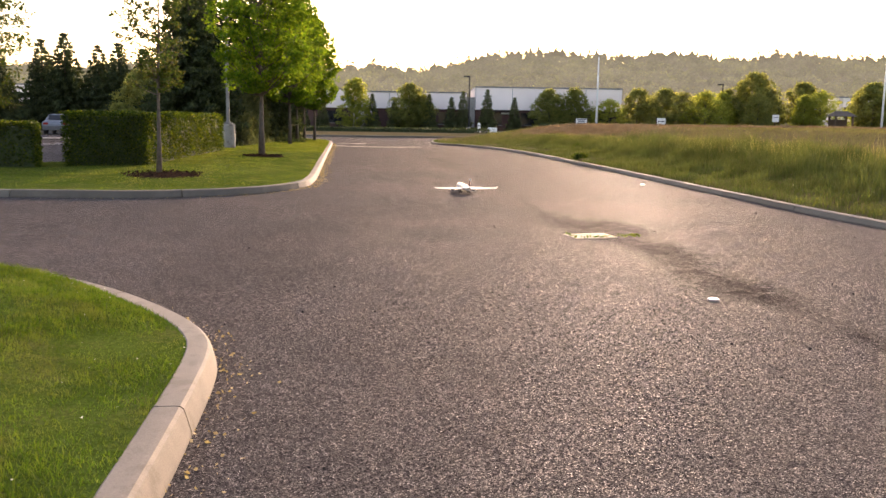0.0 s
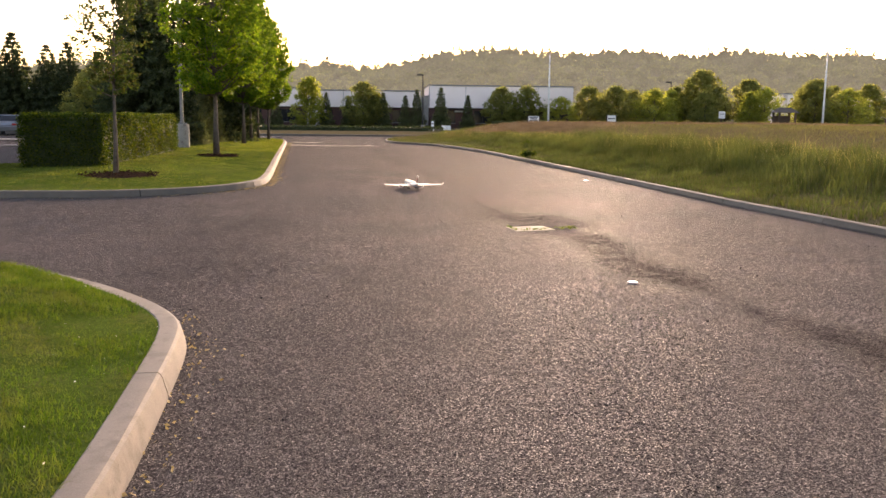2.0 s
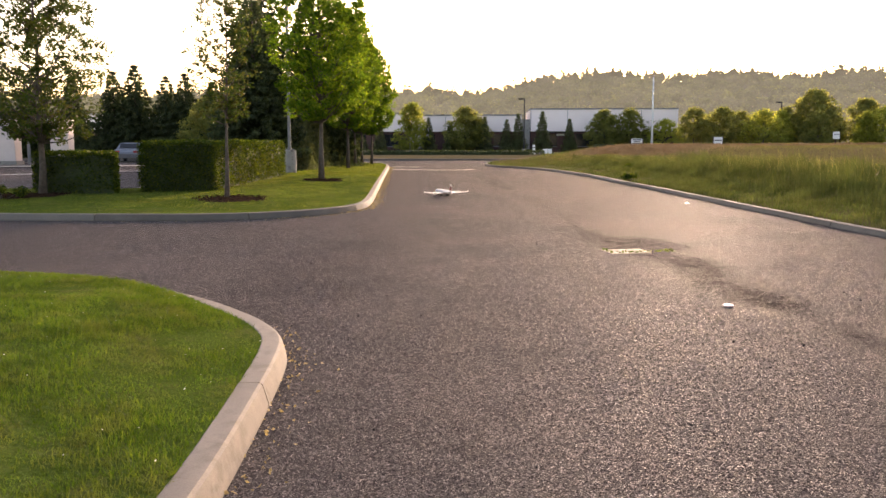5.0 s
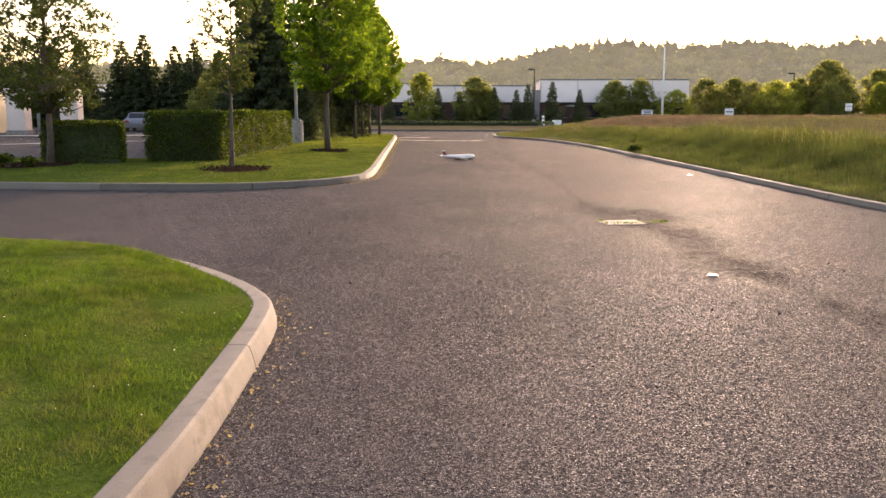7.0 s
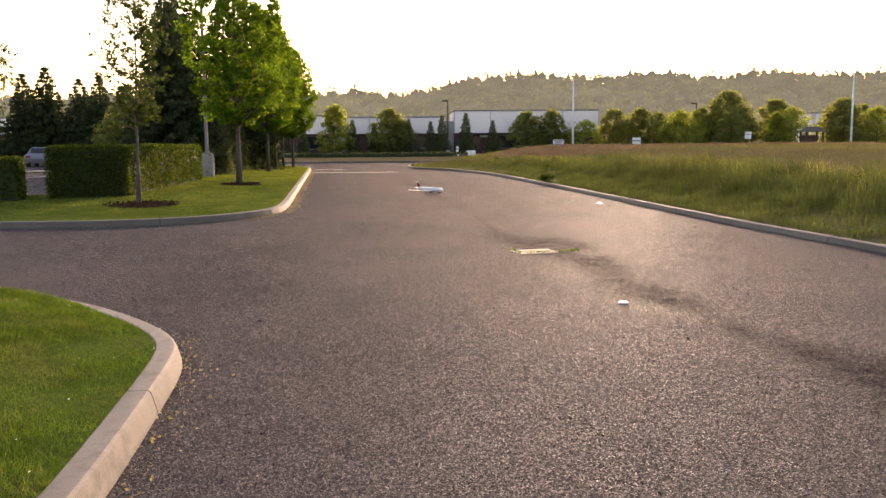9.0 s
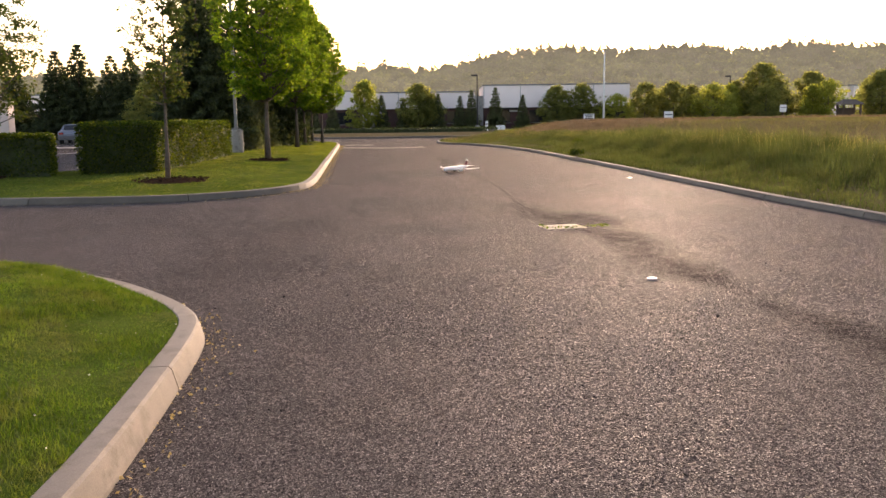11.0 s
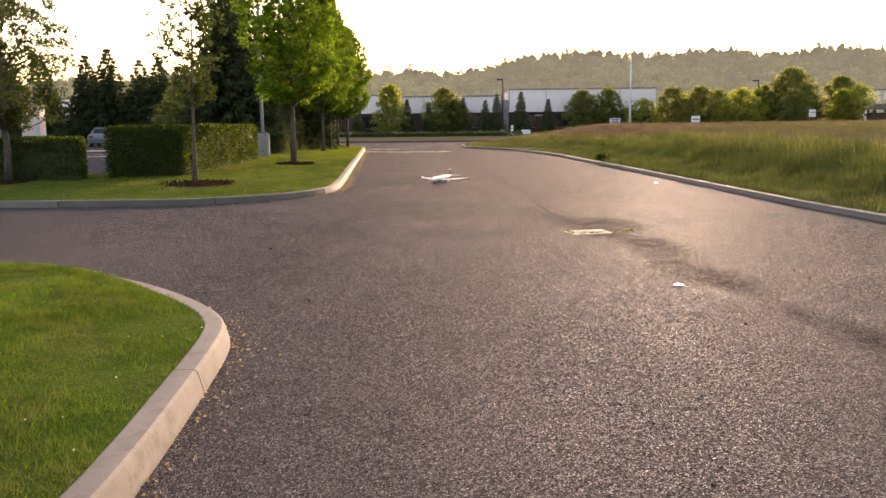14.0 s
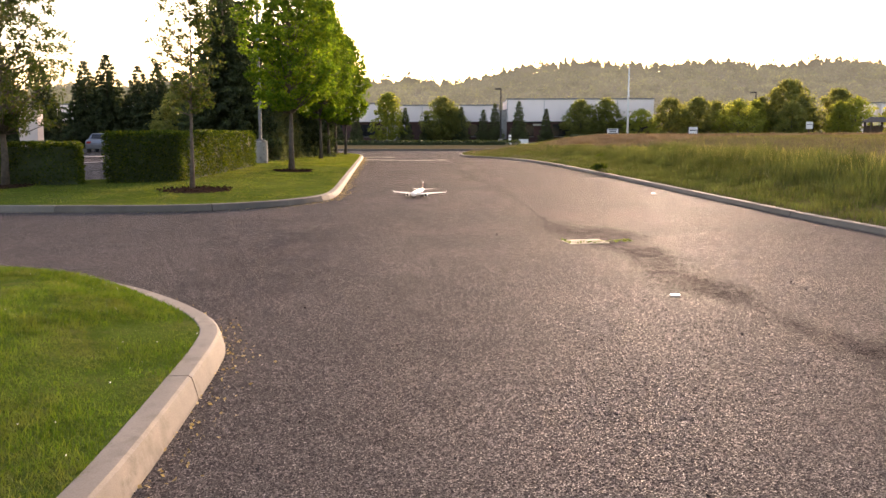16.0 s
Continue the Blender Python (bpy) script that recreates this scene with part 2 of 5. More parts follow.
M = {
    "asphalt": asphalt(),
    "kerb": concrete("kerb_concrete"),
    # Kerb concrete again, darkened: the shade on these kerb faces is in the colour.
    "shaded_kerb": concrete("shaded_kerb_concrete", (0.115, 0.096, 0.078), (0.07, 0.06, 0.05)),
    "base": concrete("cast_concrete", (0.30, 0.28, 0.26), (0.2, 0.19, 0.18)),
    "lawn": soil_grass("lawn_soil", (0.052, 0.082, 0.014), (0.085, 0.115, 0.022), (0.12, 0.12, 0.035)),
    "field": soil_grass("field_soil", (0.12, 0.096, 0.052), (0.14, 0.108, 0.06), (0.105, 0.10, 0.045)),
    "mulch": worn("bark_mulch", (0.05, 0.028, 0.018), (0.03, 0.018, 0.012), 8, 1.0, bump=0.6, fine=30, spec=0.0),
    "blade": leaf("grass_blade", (0.06, 0.12, 0.011), (0.10, 0.165, 0.016), (0.17, 0.21, 0.034), 0.45, patch=(0.19, 0.17, 0.052), clump=4.0),
    "far_blade": leaf("dull_grass_blade", (0.085, 0.125, 0.016), (0.13, 0.17, 0.024), (0.19, 0.205, 0.045), 0.45, patch=(0.22, 0.19, 0.06), clump=0.8),
    "tall": leaf("tall_grass", (0.07, 0.092, 0.03), (0.095, 0.116, 0.04), (0.135, 0.14, 0.058), 0.45, patch=(0.125, 0.115, 0.05), clump=0.9),
    "seed": leaf("seed_head", (0.2, 0.18, 0.08), (0.25, 0.22, 0.1), (0.3, 0.26, 0.12), 0.55, tint=(1.8, 1.7, 1.1)),
    "dry": leaf("dry_grass", (0.22, 0.17, 0.11), (0.27, 0.20, 0.13), (0.19, 0.15, 0.09), 0.3, tint=(1.2, 1.1, 0.9)),
    "maple": leaf("maple_leaf", (0.055, 0.12, 0.012), (0.10, 0.18, 0.018), (0.17, 0.24, 0.03), 0.58, tint=(2.1, 2.0, 0.9)),
    "young": leaf("young_leaf", (0.045, 0.075, 0.018), (0.07, 0.10, 0.025), (0.12, 0.11, 0.04), 0.4),
    "hedge": leaf("hedge_leaf", (0.018, 0.034, 0.007), (0.035, 0.062, 0.01), (0.10, 0.125, 0.018), 0.48, tint=(2.2, 2.1, 0.8)),
    "spruce": leaf("spruce_needle", (0.036, 0.052, 0.03), (0.055, 0.074, 0.038), (0.085, 0.105, 0.05), 0.35),
    "cedar": leaf("cedar_needle", (0.085, 0.10, 0.058), (0.11, 0.125, 0.068), (0.14, 0.15, 0.08), 0.5),
    "broad": leaf("broad_leaf", (0.11, 0.13, 0.055), (0.14, 0.16, 0.065), (0.19, 0.2, 0.08), 0.68, tint=(2.6, 2.45, 1.4)),
    "broad_light": leaf("light_broad_leaf", (0.14, 0.17, 0.05), (0.18, 0.21, 0.06), (0.24, 0.25, 0.08), 0.68, tint=(2.6, 2.5, 1.2)),
    "bark": worn("bark", (0.11, 0.085, 0.065), (0.06, 0.045, 0.035), 9, 0.9, bump=0.8, fine=45),
    "galv": worn("galvanised_steel", (0.22, 0.22, 0.22), (0.16, 0.16, 0.165), 4, 0.55, 0.5),
    "dark_metal": worn("dark_bronze_metal", (0.03, 0.026, 0.024), (0.02, 0.018, 0.017), 4, 0.5, 0.3),
    "white_paint": worn("white_paint", (0.78, 0.77, 0.74), (0.7, 0.69, 0.66), 2, 0.5),
    "wall_white": worn("tilt_up_wall", (0.90, 0.79, 0.75), (0.84, 0.73, 0.69), 0.3, 0.8, fine=8),
    "wall_dark": worn("dark_brick", (0.10, 0.045, 0.035), (0.06, 0.03, 0.026), 0.6, 0.85, fine=10),
    "glass": worn("dark_window_glass", (0.012, 0.013, 0.015), (0.02, 0.02, 0.022), 1, 0.12, bump=0.0),
    "cream": worn("cream_stucco", (0.62, 0.47, 0.30), (0.55, 0.42, 0.28), 1, 0.85),
    "pink": worn("pale_stucco", (0.66, 0.55, 0.50), (0.58, 0.49, 0.45), 1, 0.85),
    "strip": worn("pale_concrete_strip", (0.42, 0.37, 0.32), (0.28, 0.25, 0.22), 2, 0.9),
    "olive": leaf("olive_grass", (0.10, 0.10, 0.045), (0.125, 0.115, 0.055), (0.15, 0.13, 0.066), 0.35, patch=(0.16, 0.112, 0.066)),
    "tar": worn("crack_tar", (0.03, 0.028, 0.028), (0.045, 0.042, 0.041), 12, 1.0, spec=0.0),
    "faded": worn("faded_line_paint", (0.09, 0.084, 0.081), (0.055, 0.051, 0.05), 9, 1.0, spec=0.05),
    "grate": worn("grate_iron", (0.42, 0.39, 0.31), (0.26, 0.24, 0.2), 14, 0.75, 0.2, 0.6, 90, 0.2),
    "plane_white": worn("white_foam_paint", (0.82, 0.81, 0.8), (0.76, 0.75, 0.75), 6, 0.3, bump=0.02),
    "plane_red": worn("maroon_paint", (0.2, 0.02, 0.025), (0.15, 0.015, 0.02), 6, 0.35, bump=0.02),
    "plane_grey": worn("grey_foam_paint", (0.42, 0.43, 0.45), (0.36, 0.37, 0.39), 6, 0.4, bump=0.02),
    "rubber": worn("black_rubber", (0.02, 0.02, 0.02), (0.03, 0.03, 0.03), 20, 0.8),
    "sign_white": worn("sign_board", (0.74, 0.73, 0.7), (0.66, 0.65, 0.63), 2, 0.6),
    "sign_ink": worn("sign_ink", (0.05, 0.05, 0.07), (0.04, 0.04, 0.05), 2, 0.6),
    "wood": worn("dark_timber", (0.09, 0.055, 0.035), (0.06, 0.04, 0.028), 2, 0.8),
    "roof": worn("brown_roofing", (0.10, 0.075, 0.06), (0.07, 0.055, 0.045), 2, 0.85),
    "car_silver": worn("silver_car_paint", (0.26, 0.27, 0.29), (0.22, 0.23, 0.25), 2, 0.3, 0.6, 0.0),
    "car_dark": worn("dark_car_paint", (0.04, 0.045, 0.06), (0.03, 0.035, 0.05), 2, 0.2, 0.3, 0.0),
    "lamp_red": worn("red_lens", (0.35, 0.02, 0.02), (0.3, 0.02, 0.02), 2, 0.2, bump=0.0),
    # Emission brightens the far wood in place of haze in the air.
    "hill": leaf("hazy_hill_wood", (0.085, 0.098, 0.05), (0.092, 0.105, 0.052), (0.10, 0.112, 0.056), 0.4, 0.9, (0.122, 0.115, 0.096)),
    "straw": leaf("leaf_litter", (0.40, 0.30, 0.18), (0.5, 0.38, 0.23), (0.28, 0.2, 0.12), 0.25),
    "moth": leaf("pale_moth_wing", (0.8, 0.77, 0.7), (0.85, 0.82, 0.75), (0.75, 0.7, 0.62), 0.5, tint=(1.1, 1.1, 1.1)),
}


# ---- mesh helpers ----
def part(name, bm, material, parent=None, label="", smooth=False):
    """Links a bmesh as one mesh object under a thing or a part."""
    me = bpy.data.meshes.new(name)
    bm.to_mesh(me)
    bm.free()
    me.materials.append(material)
    if smooth:
        me.shade_smooth()
    ob = new(name, me)
    ob.parent = parent
    return tagged(ob, label)


def mesh_of(name, verts, faces, material, parent=None, smooth=False):
    me = bpy.data.meshes.new(name)
    me.from_pydata([tuple(v) for v in verts], [], [tuple(f) for f in faces])
    me.materials.append(material)
    if smooth:
        me.shade_smooth()
    ob = new(name, me)
    ob.parent = parent
    return ob


def box(size, at=(0, 0, 0), bevel=0.0, turn=None):
    bm = bmesh.new()
    add_box(bm, size, at, turn)
    if bevel:
        bmesh.ops.bevel(bm, geom=bm.edges[:], offset=bevel, segments=2, affect="EDGES")
    return bm


def add_box(bm, size, at=(0, 0, 0), turn=None):
    m = Matrix.Translation(at) @ (turn or Matrix()) @ Matrix.Diagonal((*size, 1))
    bmesh.ops.create_cube(bm, size=1.0, matrix=m)


def tube(bm, path, radii, sides=8, cap=True):
    """A tapered tube along a path."""
    path = [Vector(p) for p in path]
    rings = []
    for i, (p, r) in enumerate(zip(path, radii)):
        d = (path[min(i + 1, len(path) - 1)] - path[max(i - 1, 0)]).normalized()
        a = d.orthogonal().normalized() if abs(d.z) < 0.9 else Vector((1, 0, 0))
        a = (a - d * a.dot(d)).normalized()
        b = d.cross(a)
        rings.append([bm.verts.new(p + (a * math.cos(k * math.tau / sides) + b * math.sin(k * math.tau / sides)) * r) for k in range(sides)])
    for u, v in zip(rings, rings[1:]):
        for k in range(sides):
            bm.faces.new((u[k], u[(k + 1) % sides], v[(k + 1) % sides], v[k]))
    if cap:
        bm.faces.new(rings[0][::-1])
        bm.faces.new(rings[-1])
    return bm


def thing(name, at=(0, 0, 0), turn=0.0, label="", category="", group="", kind=""):
    ob = new(name)
    ob.empty_display_size = 0.2
    ob.matrix_basis = pose(*at, 0, 0, turn)
    return tagged(ob, label, category, group, kind)


def smoothed(points, step=0.4):
    """An evenly stepped Catmull-Rom line through plan points."""
    p = [np.array(q, float) for q in points]
    p = [2 * p[0] - p[1]] + p + [2 * p[-1] - p[-2]]
    out = []
    for i in range(1, len(p) - 2):
        n = max(2, int(np.linalg.norm(p[i + 1] - p[i]) / step))
        for k in range(n):
            t = k / n
            out.append(0.5 * (2 * p[i] + (p[i + 1] - p[i - 1]) * t + (2 * p[i - 1] - 5 * p[i] + 4 * p[i + 1] - p[i + 2]) * t * t
                              + (3 * p[i] - p[i - 1] - 3 * p[i + 1] + p[i + 2]) * t ** 3))
    out.append(p[-2])
    return out


def inside(x, y, poly):
    """Which of the points lie in the plan polygon."""
    x, y = np.asarray(x, float), np.asarray(y, float)
    hit = np.zeros(x.shape, bool)
    for (x0, y0), (x1, y1) in zip(poly, poly[1:] + poly[:1]):
        cross = (y0 > y) != (y1 > y)
        with np.errstate(divide="ignore", invalid="ignore"):
            hit ^= cross & (x < (x1 - x0) * (y - y0) / (y1 - y0 if y1 != y0 else 1e-9) + x0)
    return hit


def away(x, y, line):
    """Distance of points from a plan line."""
    x, y = np.asarray(x, float), np.asarray(y, float)
    best = np.full(x.shape, 1e9)
    for a, b in zip(line, line[1:]):
        d = np.array(b) - np.array(a)
        t = np.clip(((x - a[0]) * d[0] + (y - a[1]) * d[1]) / max(d @ d, 1e-9), 0, 1)
        best = np.minimum(best, np.hypot(x - a[0] - t * d[0], y - a[1] - t * d[1]))
    return best


def smooth01(v, a, b):
    t = np.clip((np.asarray(v, float) - a) / (b - a), 0, 1)
    return t * t * (3 - 2 * t)




# ---- plan ----
RIGHT_KERB = [(9.2, -12), (8.2, -3), (7.3, 5), (6.65, 10), (6.28, 12.93), (5.92, 15.6), (5.62, 19), (5.2, 24), (4.55, 31), (3.72, 39), (2.5, 45.2),
              (1.2, 48.6), (0.2, 50.2), (-0.35, 52.5), (-0.4, 56), (0.3, 60), (3, 63.5), (9, 65.5), (40, 67), (95, 68)]
NEAR_KERB = [(-0.95, -8), (-1.08, -3), (-1.2, 1), (-1.28, 2.6), (-1.32, 3.46), (-1.38, 4.15), (-1.44, 4.75), (-1.5, 5.3), (-1.56, 5.75), (-1.64, 6.1), (-1.8, 6.45),
             (-2.04, 6.82), (-2.42, 7.28), (-2.85, 7.72), (-3.4, 8.16), (-4.0, 8.5), (-4.7, 8.74), (-5.6, 8.92), (-7.2, 9.1), (-12, 9.35), (-40, 9.8)]
FAR_KERB = [(-45, 19.5), (-20, 18.2), (-14, 16.95), (-10.2, 16.5), (-8.4, 16.4), (-5.9, 16.48), (-4.75, 16.9), (-3.92, 17.55), (-3.36, 18.4), (-3.02, 19.6),
            (-3.05, 21), (-3.22, 23), (-3.8, 28.8), (-4.7, 37.9), (-5.5, 46), (-6.05, 50.8), (-6.8, 53.6), (-8.5, 55.6), (-12, 56.6), (-30, 57), (-70, 57)]
STREET_KERB = [(-60, 66), (-30, 66), (-8, 66), (1, 66.4), (10, 69.6), (40, 75), (95, 78)]
SEAM = [(-0.9, 42), (-0.35, 34.92), (0.65, 26.19), (1.27, 19.76), (1.42, 15.9), (1.66, 13.9), (2.05, 12.4), (2.28, 11.0), (2.4, 9.8), (2.55, 8.7), (2.74, 7.4), (3.0, 6.35), (3.3, 5.2), (3.7, 3.4), (4.3, 0.5), (5, -4)]
right_line, near_line, far_line, seam_line = smoothed(RIGHT_KERB), smoothed(NEAR_KERB, 0.25), smoothed(FAR_KERB), smoothed(SEAM, 0.5)
street_line = smoothed(STREET_KERB, 2.0)
"""Height of the kerbs over the road."""
KERB = 0.15


# ---- ground, road, kerbs ----
def build_ground():
    n, edge = 24, [-2600, -900, -400, -200, -120]
    xs = edge + list(np.linspace(-100, 140, n)) + [200, 400, 900, 2600]
    ys = [-2600, -800, -200, -60] + list(np.linspace(-30, 130, n)) + [200, 400, 900, 2600]
    v = [(x, y, -0.06) for y in ys for x in xs]
    w = len(xs)
    f = [(j * w + i, j * w + i + 1, (j + 1) * w + i + 1, (j + 1) * w + i) for j in range(len(ys) - 1) for i in range(w - 1)]
    tagged(mesh_of("ground", v, f, M["lawn"]), "grassy ground reaching out to the wooded hill", "ground", kind="structure")


def build_road():
    """The asphalt: one fine sheet close by, coarser strips further out, with a stain weight along the swale and the turning."""
    xs = np.concatenate([[-70, -50, -35, -25], np.arange(-18, 10, 0.2), [11, 20, 40, 95]])
    ys = np.concatenate([[-14, -6], np.arange(-1, 34, 0.2), np.arange(34, 76, 2.0), [76]])
    gx, gy = np.meshgrid(xs, ys)
    w, h = len(xs), len(ys)
    idx = np.arange(w * h).reshape(h, w)
    faces = np.stack([idx[:-1, :-1], idx[:-1, 1:], idx[1:, 1:], idx[1:, :-1]], -1).reshape(-1, 4)
    fx, fy = gx.ravel(), gy.ravel()
    d = away(fx, fy, seam_line)
    nz = np.array([noise.fractal(Vector((x * 0.55, y * 0.4, 3.1)), 1.0, 2.0, 4) for x, y in zip(fx, fy)])
    stain = (1 - smooth01(d + nz * 0.35, 0.02, 0.5)) * (1 - 0.8 * smooth01(fy, 12.5, 17)) * 0.92
    drain = np.minimum(np.hypot((fx - 2.05) / 0.75, (fy - 12.8) / 1.4), np.hypot((fx - 2.36) / 0.55, (fy - 11.1) / 1.5))
    stain = np.maximum(stain, (1 - smooth01(drain + nz * 0.5, 0.3, 1.0)) * 0.95)
    patch = np.hypot((fx + 2.2) / 1.3, (fy - 10.5) / 6.0)
    stain = np.maximum(stain, (1 - smooth01(patch + nz * 0.4, 0.3, 1.1)) * 0.25)
    turn = np.hypot((fx + 0.55) / 1.2, (fy - 5.8) / 3.6)
    stain = np.maximum(stain, (1 - smooth01(turn + nz * 0.4, 0.3, 1.1)) * 0.22)
    z = -0.02 * (1 - smooth01(d, 0.0, 1.8))
    ob = mesh_of("road", np.stack([fx, fy, z], -1).tolist(), faces.tolist(), M["asphalt"], smooth=True)
    ob.data.attributes.new("stain", "FLOAT", "POINT").data.foreach_set("value", stain.astype(np.float32))
    tagged(ob, "worn grey asphalt road with exposed aggregate and dark stains", "road", kind="structure")


def build_kerb(name, line, side, label, stretch=3.0, start=0.0, high=KERB, material="kerb"):
    """A cast kerb along a plan line, cut at its joints. side: +1 when the lawn lies left of the line."""
    root = thing(name, label=label, category="kerb", kind="structure")
    pts = [np.array(p) for p in line]
    s = np.concatenate([[0], np.cumsum([np.linalg.norm(b - a) for a, b in zip(pts, pts[1:])])])
    P = np.array(pts)
    profile = [(0.0, -0.06), (0.004, 0.02), (0.03, high - 0.035), (0.038, high - 0.014), (0.055, high - 0.002), (0.08, high), (0.17, high), (0.18, high - 0.008), (0.185, -0.06)]
    cuts = [0.0] + list(np.arange(start % stretch, s[-1], stretch)) + [s[-1]]
    for a, b in zip(cuts, cuts[1:]):
        if b - a < 0.2:
            continue
        k = np.concatenate([[a + 0.009], s[(s > a + 0.05) & (s < b - 0.05)], [b - 0.009]])
        x, y = np.interp(k, s, P[:, 0]), np.interp(k, s, P[:, 1])
        x2, y2 = np.interp(k + 0.05, s, P[:, 0]), np.interp(k + 0.05, s, P[:, 1])
        x1, y1 = np.interp(k - 0.05, s, P[:, 0]), np.interp(k - 0.05, s, P[:, 1])
        tx, ty = x2 - x1, y2 - y1
        ln = np.hypot(tx, ty)
        nx, ny = -ty / ln * side, tx / ln * side
        lift = random.uniform(-0.003, 0.003)
        v = [(x[i] + nx[i] * o, y[i] + ny[i] * o, z + lift) for i in range(len(k)) for o, z in profile]
        m = len(profile)
        f = [(i * m + j, (i + 1) * m + j, (i + 1) * m + j + 1, i * m + j + 1)[::-int(side)] for i in range(len(k) - 1) for j in range(m - 1)]
        f += [tuple(range(m))[::int(side)], tuple(range((len(k) - 1) * m, len(k) * m))[::-int(side)]]
        mesh_of("kerb_stone", v, f, M[material], root)
    return root


def offset_line(line, side, d):
    pts = [np.array(p) for p in line]
    out = []
    for i, p in enumerate(pts):
        t = pts[min(i + 1, len(pts) - 1)] - pts[max(i - 1, 0)]
        t = t / np.linalg.norm(t)
        out.append(p + side * d * np.array((-t[1], t[0])))
    return out


def sheet(name, poly, height, material, step, label, category):
    """A ground sheet inside a plan polygon, height(x, y) over it, filled by a triangulated outline and inner points."""
    from_edge = [tuple(p) for p in poly]
    bm = bmesh.new()
    vs = [bm.verts.new((x, y, 0)) for x, y in from_edge]
    es = [bm.edges.new((a, b)) for a, b in zip(vs, vs[1:] + vs[:1])]
    bmesh.ops.triangle_fill(bm, edges=es, use_beauty=True)
    for k in range(6):
        lim = max(step, 24 * 0.5 ** k)
        long = [e for e in bm.edges if e.calc_length() > lim]
        if long:
            bmesh.ops.subdivide_edges(bm, edges=long, cuts=1)
            bmesh.ops.triangulate(bm, faces=bm.faces[:])
    co = np.array([v.co for v in bm.verts])
    z = height(co[:, 0], co[:, 1])
    for v, h in zip(bm.verts, z):
        v.co.z = h
    bmesh.ops.recalc_face_normals(bm, faces=bm.faces[:])
    ob = part(name, bm, material, smooth=True)
    if ob.data.polygons[0].normal.z < 0:
        ob.data.flip_normals()
    return tagged(ob, label, category, kind="structure")


NEAR_POLY = [tuple(p) for p in offset_line(near_line, 1, 0.175)] + [(-40, -8)]
FAR_POLY = [tuple(p) for p in offset_line(far_line, 1, 0.175)] + [(-70, 56), (-10.4, 55.4), (-9.9, 45), (-9.7, 32), (-9.55, 24.2), (-11, 23.4), (-20, 23.8), (-45, 24.4)]
FIELD_POLY = [tuple(p) for p in offset_line(right_line, -1, 0.175)] + [(95, -12)]


def near_height(x, y):
    d = away(x, y, near_line)
    return KERB - 0.005 + 0.02 * smooth01(d, 0.17, 0.8) + 0.085 * smooth01(-np.asarray(x, float), 2.05, 2.9) * smooth01(d, 0.16, 0.34)


def far_height(x, y):
    d = away(x, y, far_line)
    return 0.12 + 0.10 * smooth01(d, 0, 4)


def field_height(x, y):
    d = away(x, y, right_line)
    x, y = np.asarray(x, float), np.asarray(y, float)
    hump = 0.28 * np.exp(-((x - 8.2) / 3.2) ** 2 - ((y - 57) / 6) ** 2)
    roll = np.array([noise.noise(Vector((a * 0.12, b * 0.12, 0.5))) for a, b in zip(np.ravel(x), np.ravel(y))]).reshape(x.shape) * 0.10
    west = [p for p in right_line if p[1] < 53]
    north = [p for p in right_line if p[1] > 51]
    dw, dn = away(x, y, west), away(x, y, north)
    rise = 0.42 * smooth01(dw, 0.4, 4.2) + 0.66 * smooth01(dw, 5.5, 15)
    return 0.09 + rise * smooth01(dn, 0.3, 7.5) + (hump + roll) * smooth01(d, 1, 5)


def blades(name, poly, height, count, box2, tall, width, material, label, keep=None, lean=0.5, seed=1, tuft=0.55, grow=None):
    """Single blades of grass scattered in a plan polygon."""
    r = np.random.default_rng(seed)
    x, y = r.uniform(box2[0], box2[1], count), r.uniform(box2[2], box2[3], count)
    ok = inside(x, y, [tuple(p) for p in poly])
    if keep is not None:
        ok &= keep(x, y, r)
    x, y = x[ok], y[ok]
    n = len(x)
    z = height(x, y) - 0.01
    h = tall * r.uniform(0.45, 1.15, n)
    clump = np.array([noise.noise(Vector((a * 1.3, b * 1.3, seed))) for a, b in zip(x, y)])
    h *= np.maximum(0.25, 1 + tuft * clump)
    if grow is not None:
        h *= grow(x, y)
    a, b = r.uniform(0, math.tau, n), r.uniform(0, math.tau, n)
    w = width * r.uniform(0.6, 1.3, n)
    l = lean * h * r.uniform(0.1, 1.0, n)
    h *= 1 - 0.25 * np.minimum(1, l / np.maximum(h, 1e-6)) ** 2
    p0 = np.stack([x - np.cos(a) * w, y - np.sin(a) * w, z], -1)
    p1 = np.stack([x + np.cos(a) * w, y + np.sin(a) * w, z], -1)
    pm = np.stack([x + np.cos(b) * l * 0.3, y + np.sin(b) * l * 0.3, z + h * 0.6], -1)
    p2 = np.stack([x + np.cos(b) * l, y + np.sin(b) * l, z + h], -1)
    q0, q1 = pm + (p0 - p1) * 0.35, pm + (p1 - p0) * 0.35
    v = np.stack([p0, p1, q1, q0, p2], 1).reshape(-1, 3)
    k = np.arange(n) * 5
    f = [t for i in k.tolist() for t in ((i, i + 1, i + 2, i + 3), (i + 3, i + 2, i + 4))]
    ob = mesh_of(name, v.tolist(), f, material)
    return tagged(ob, label, "grass", kind="stuff")


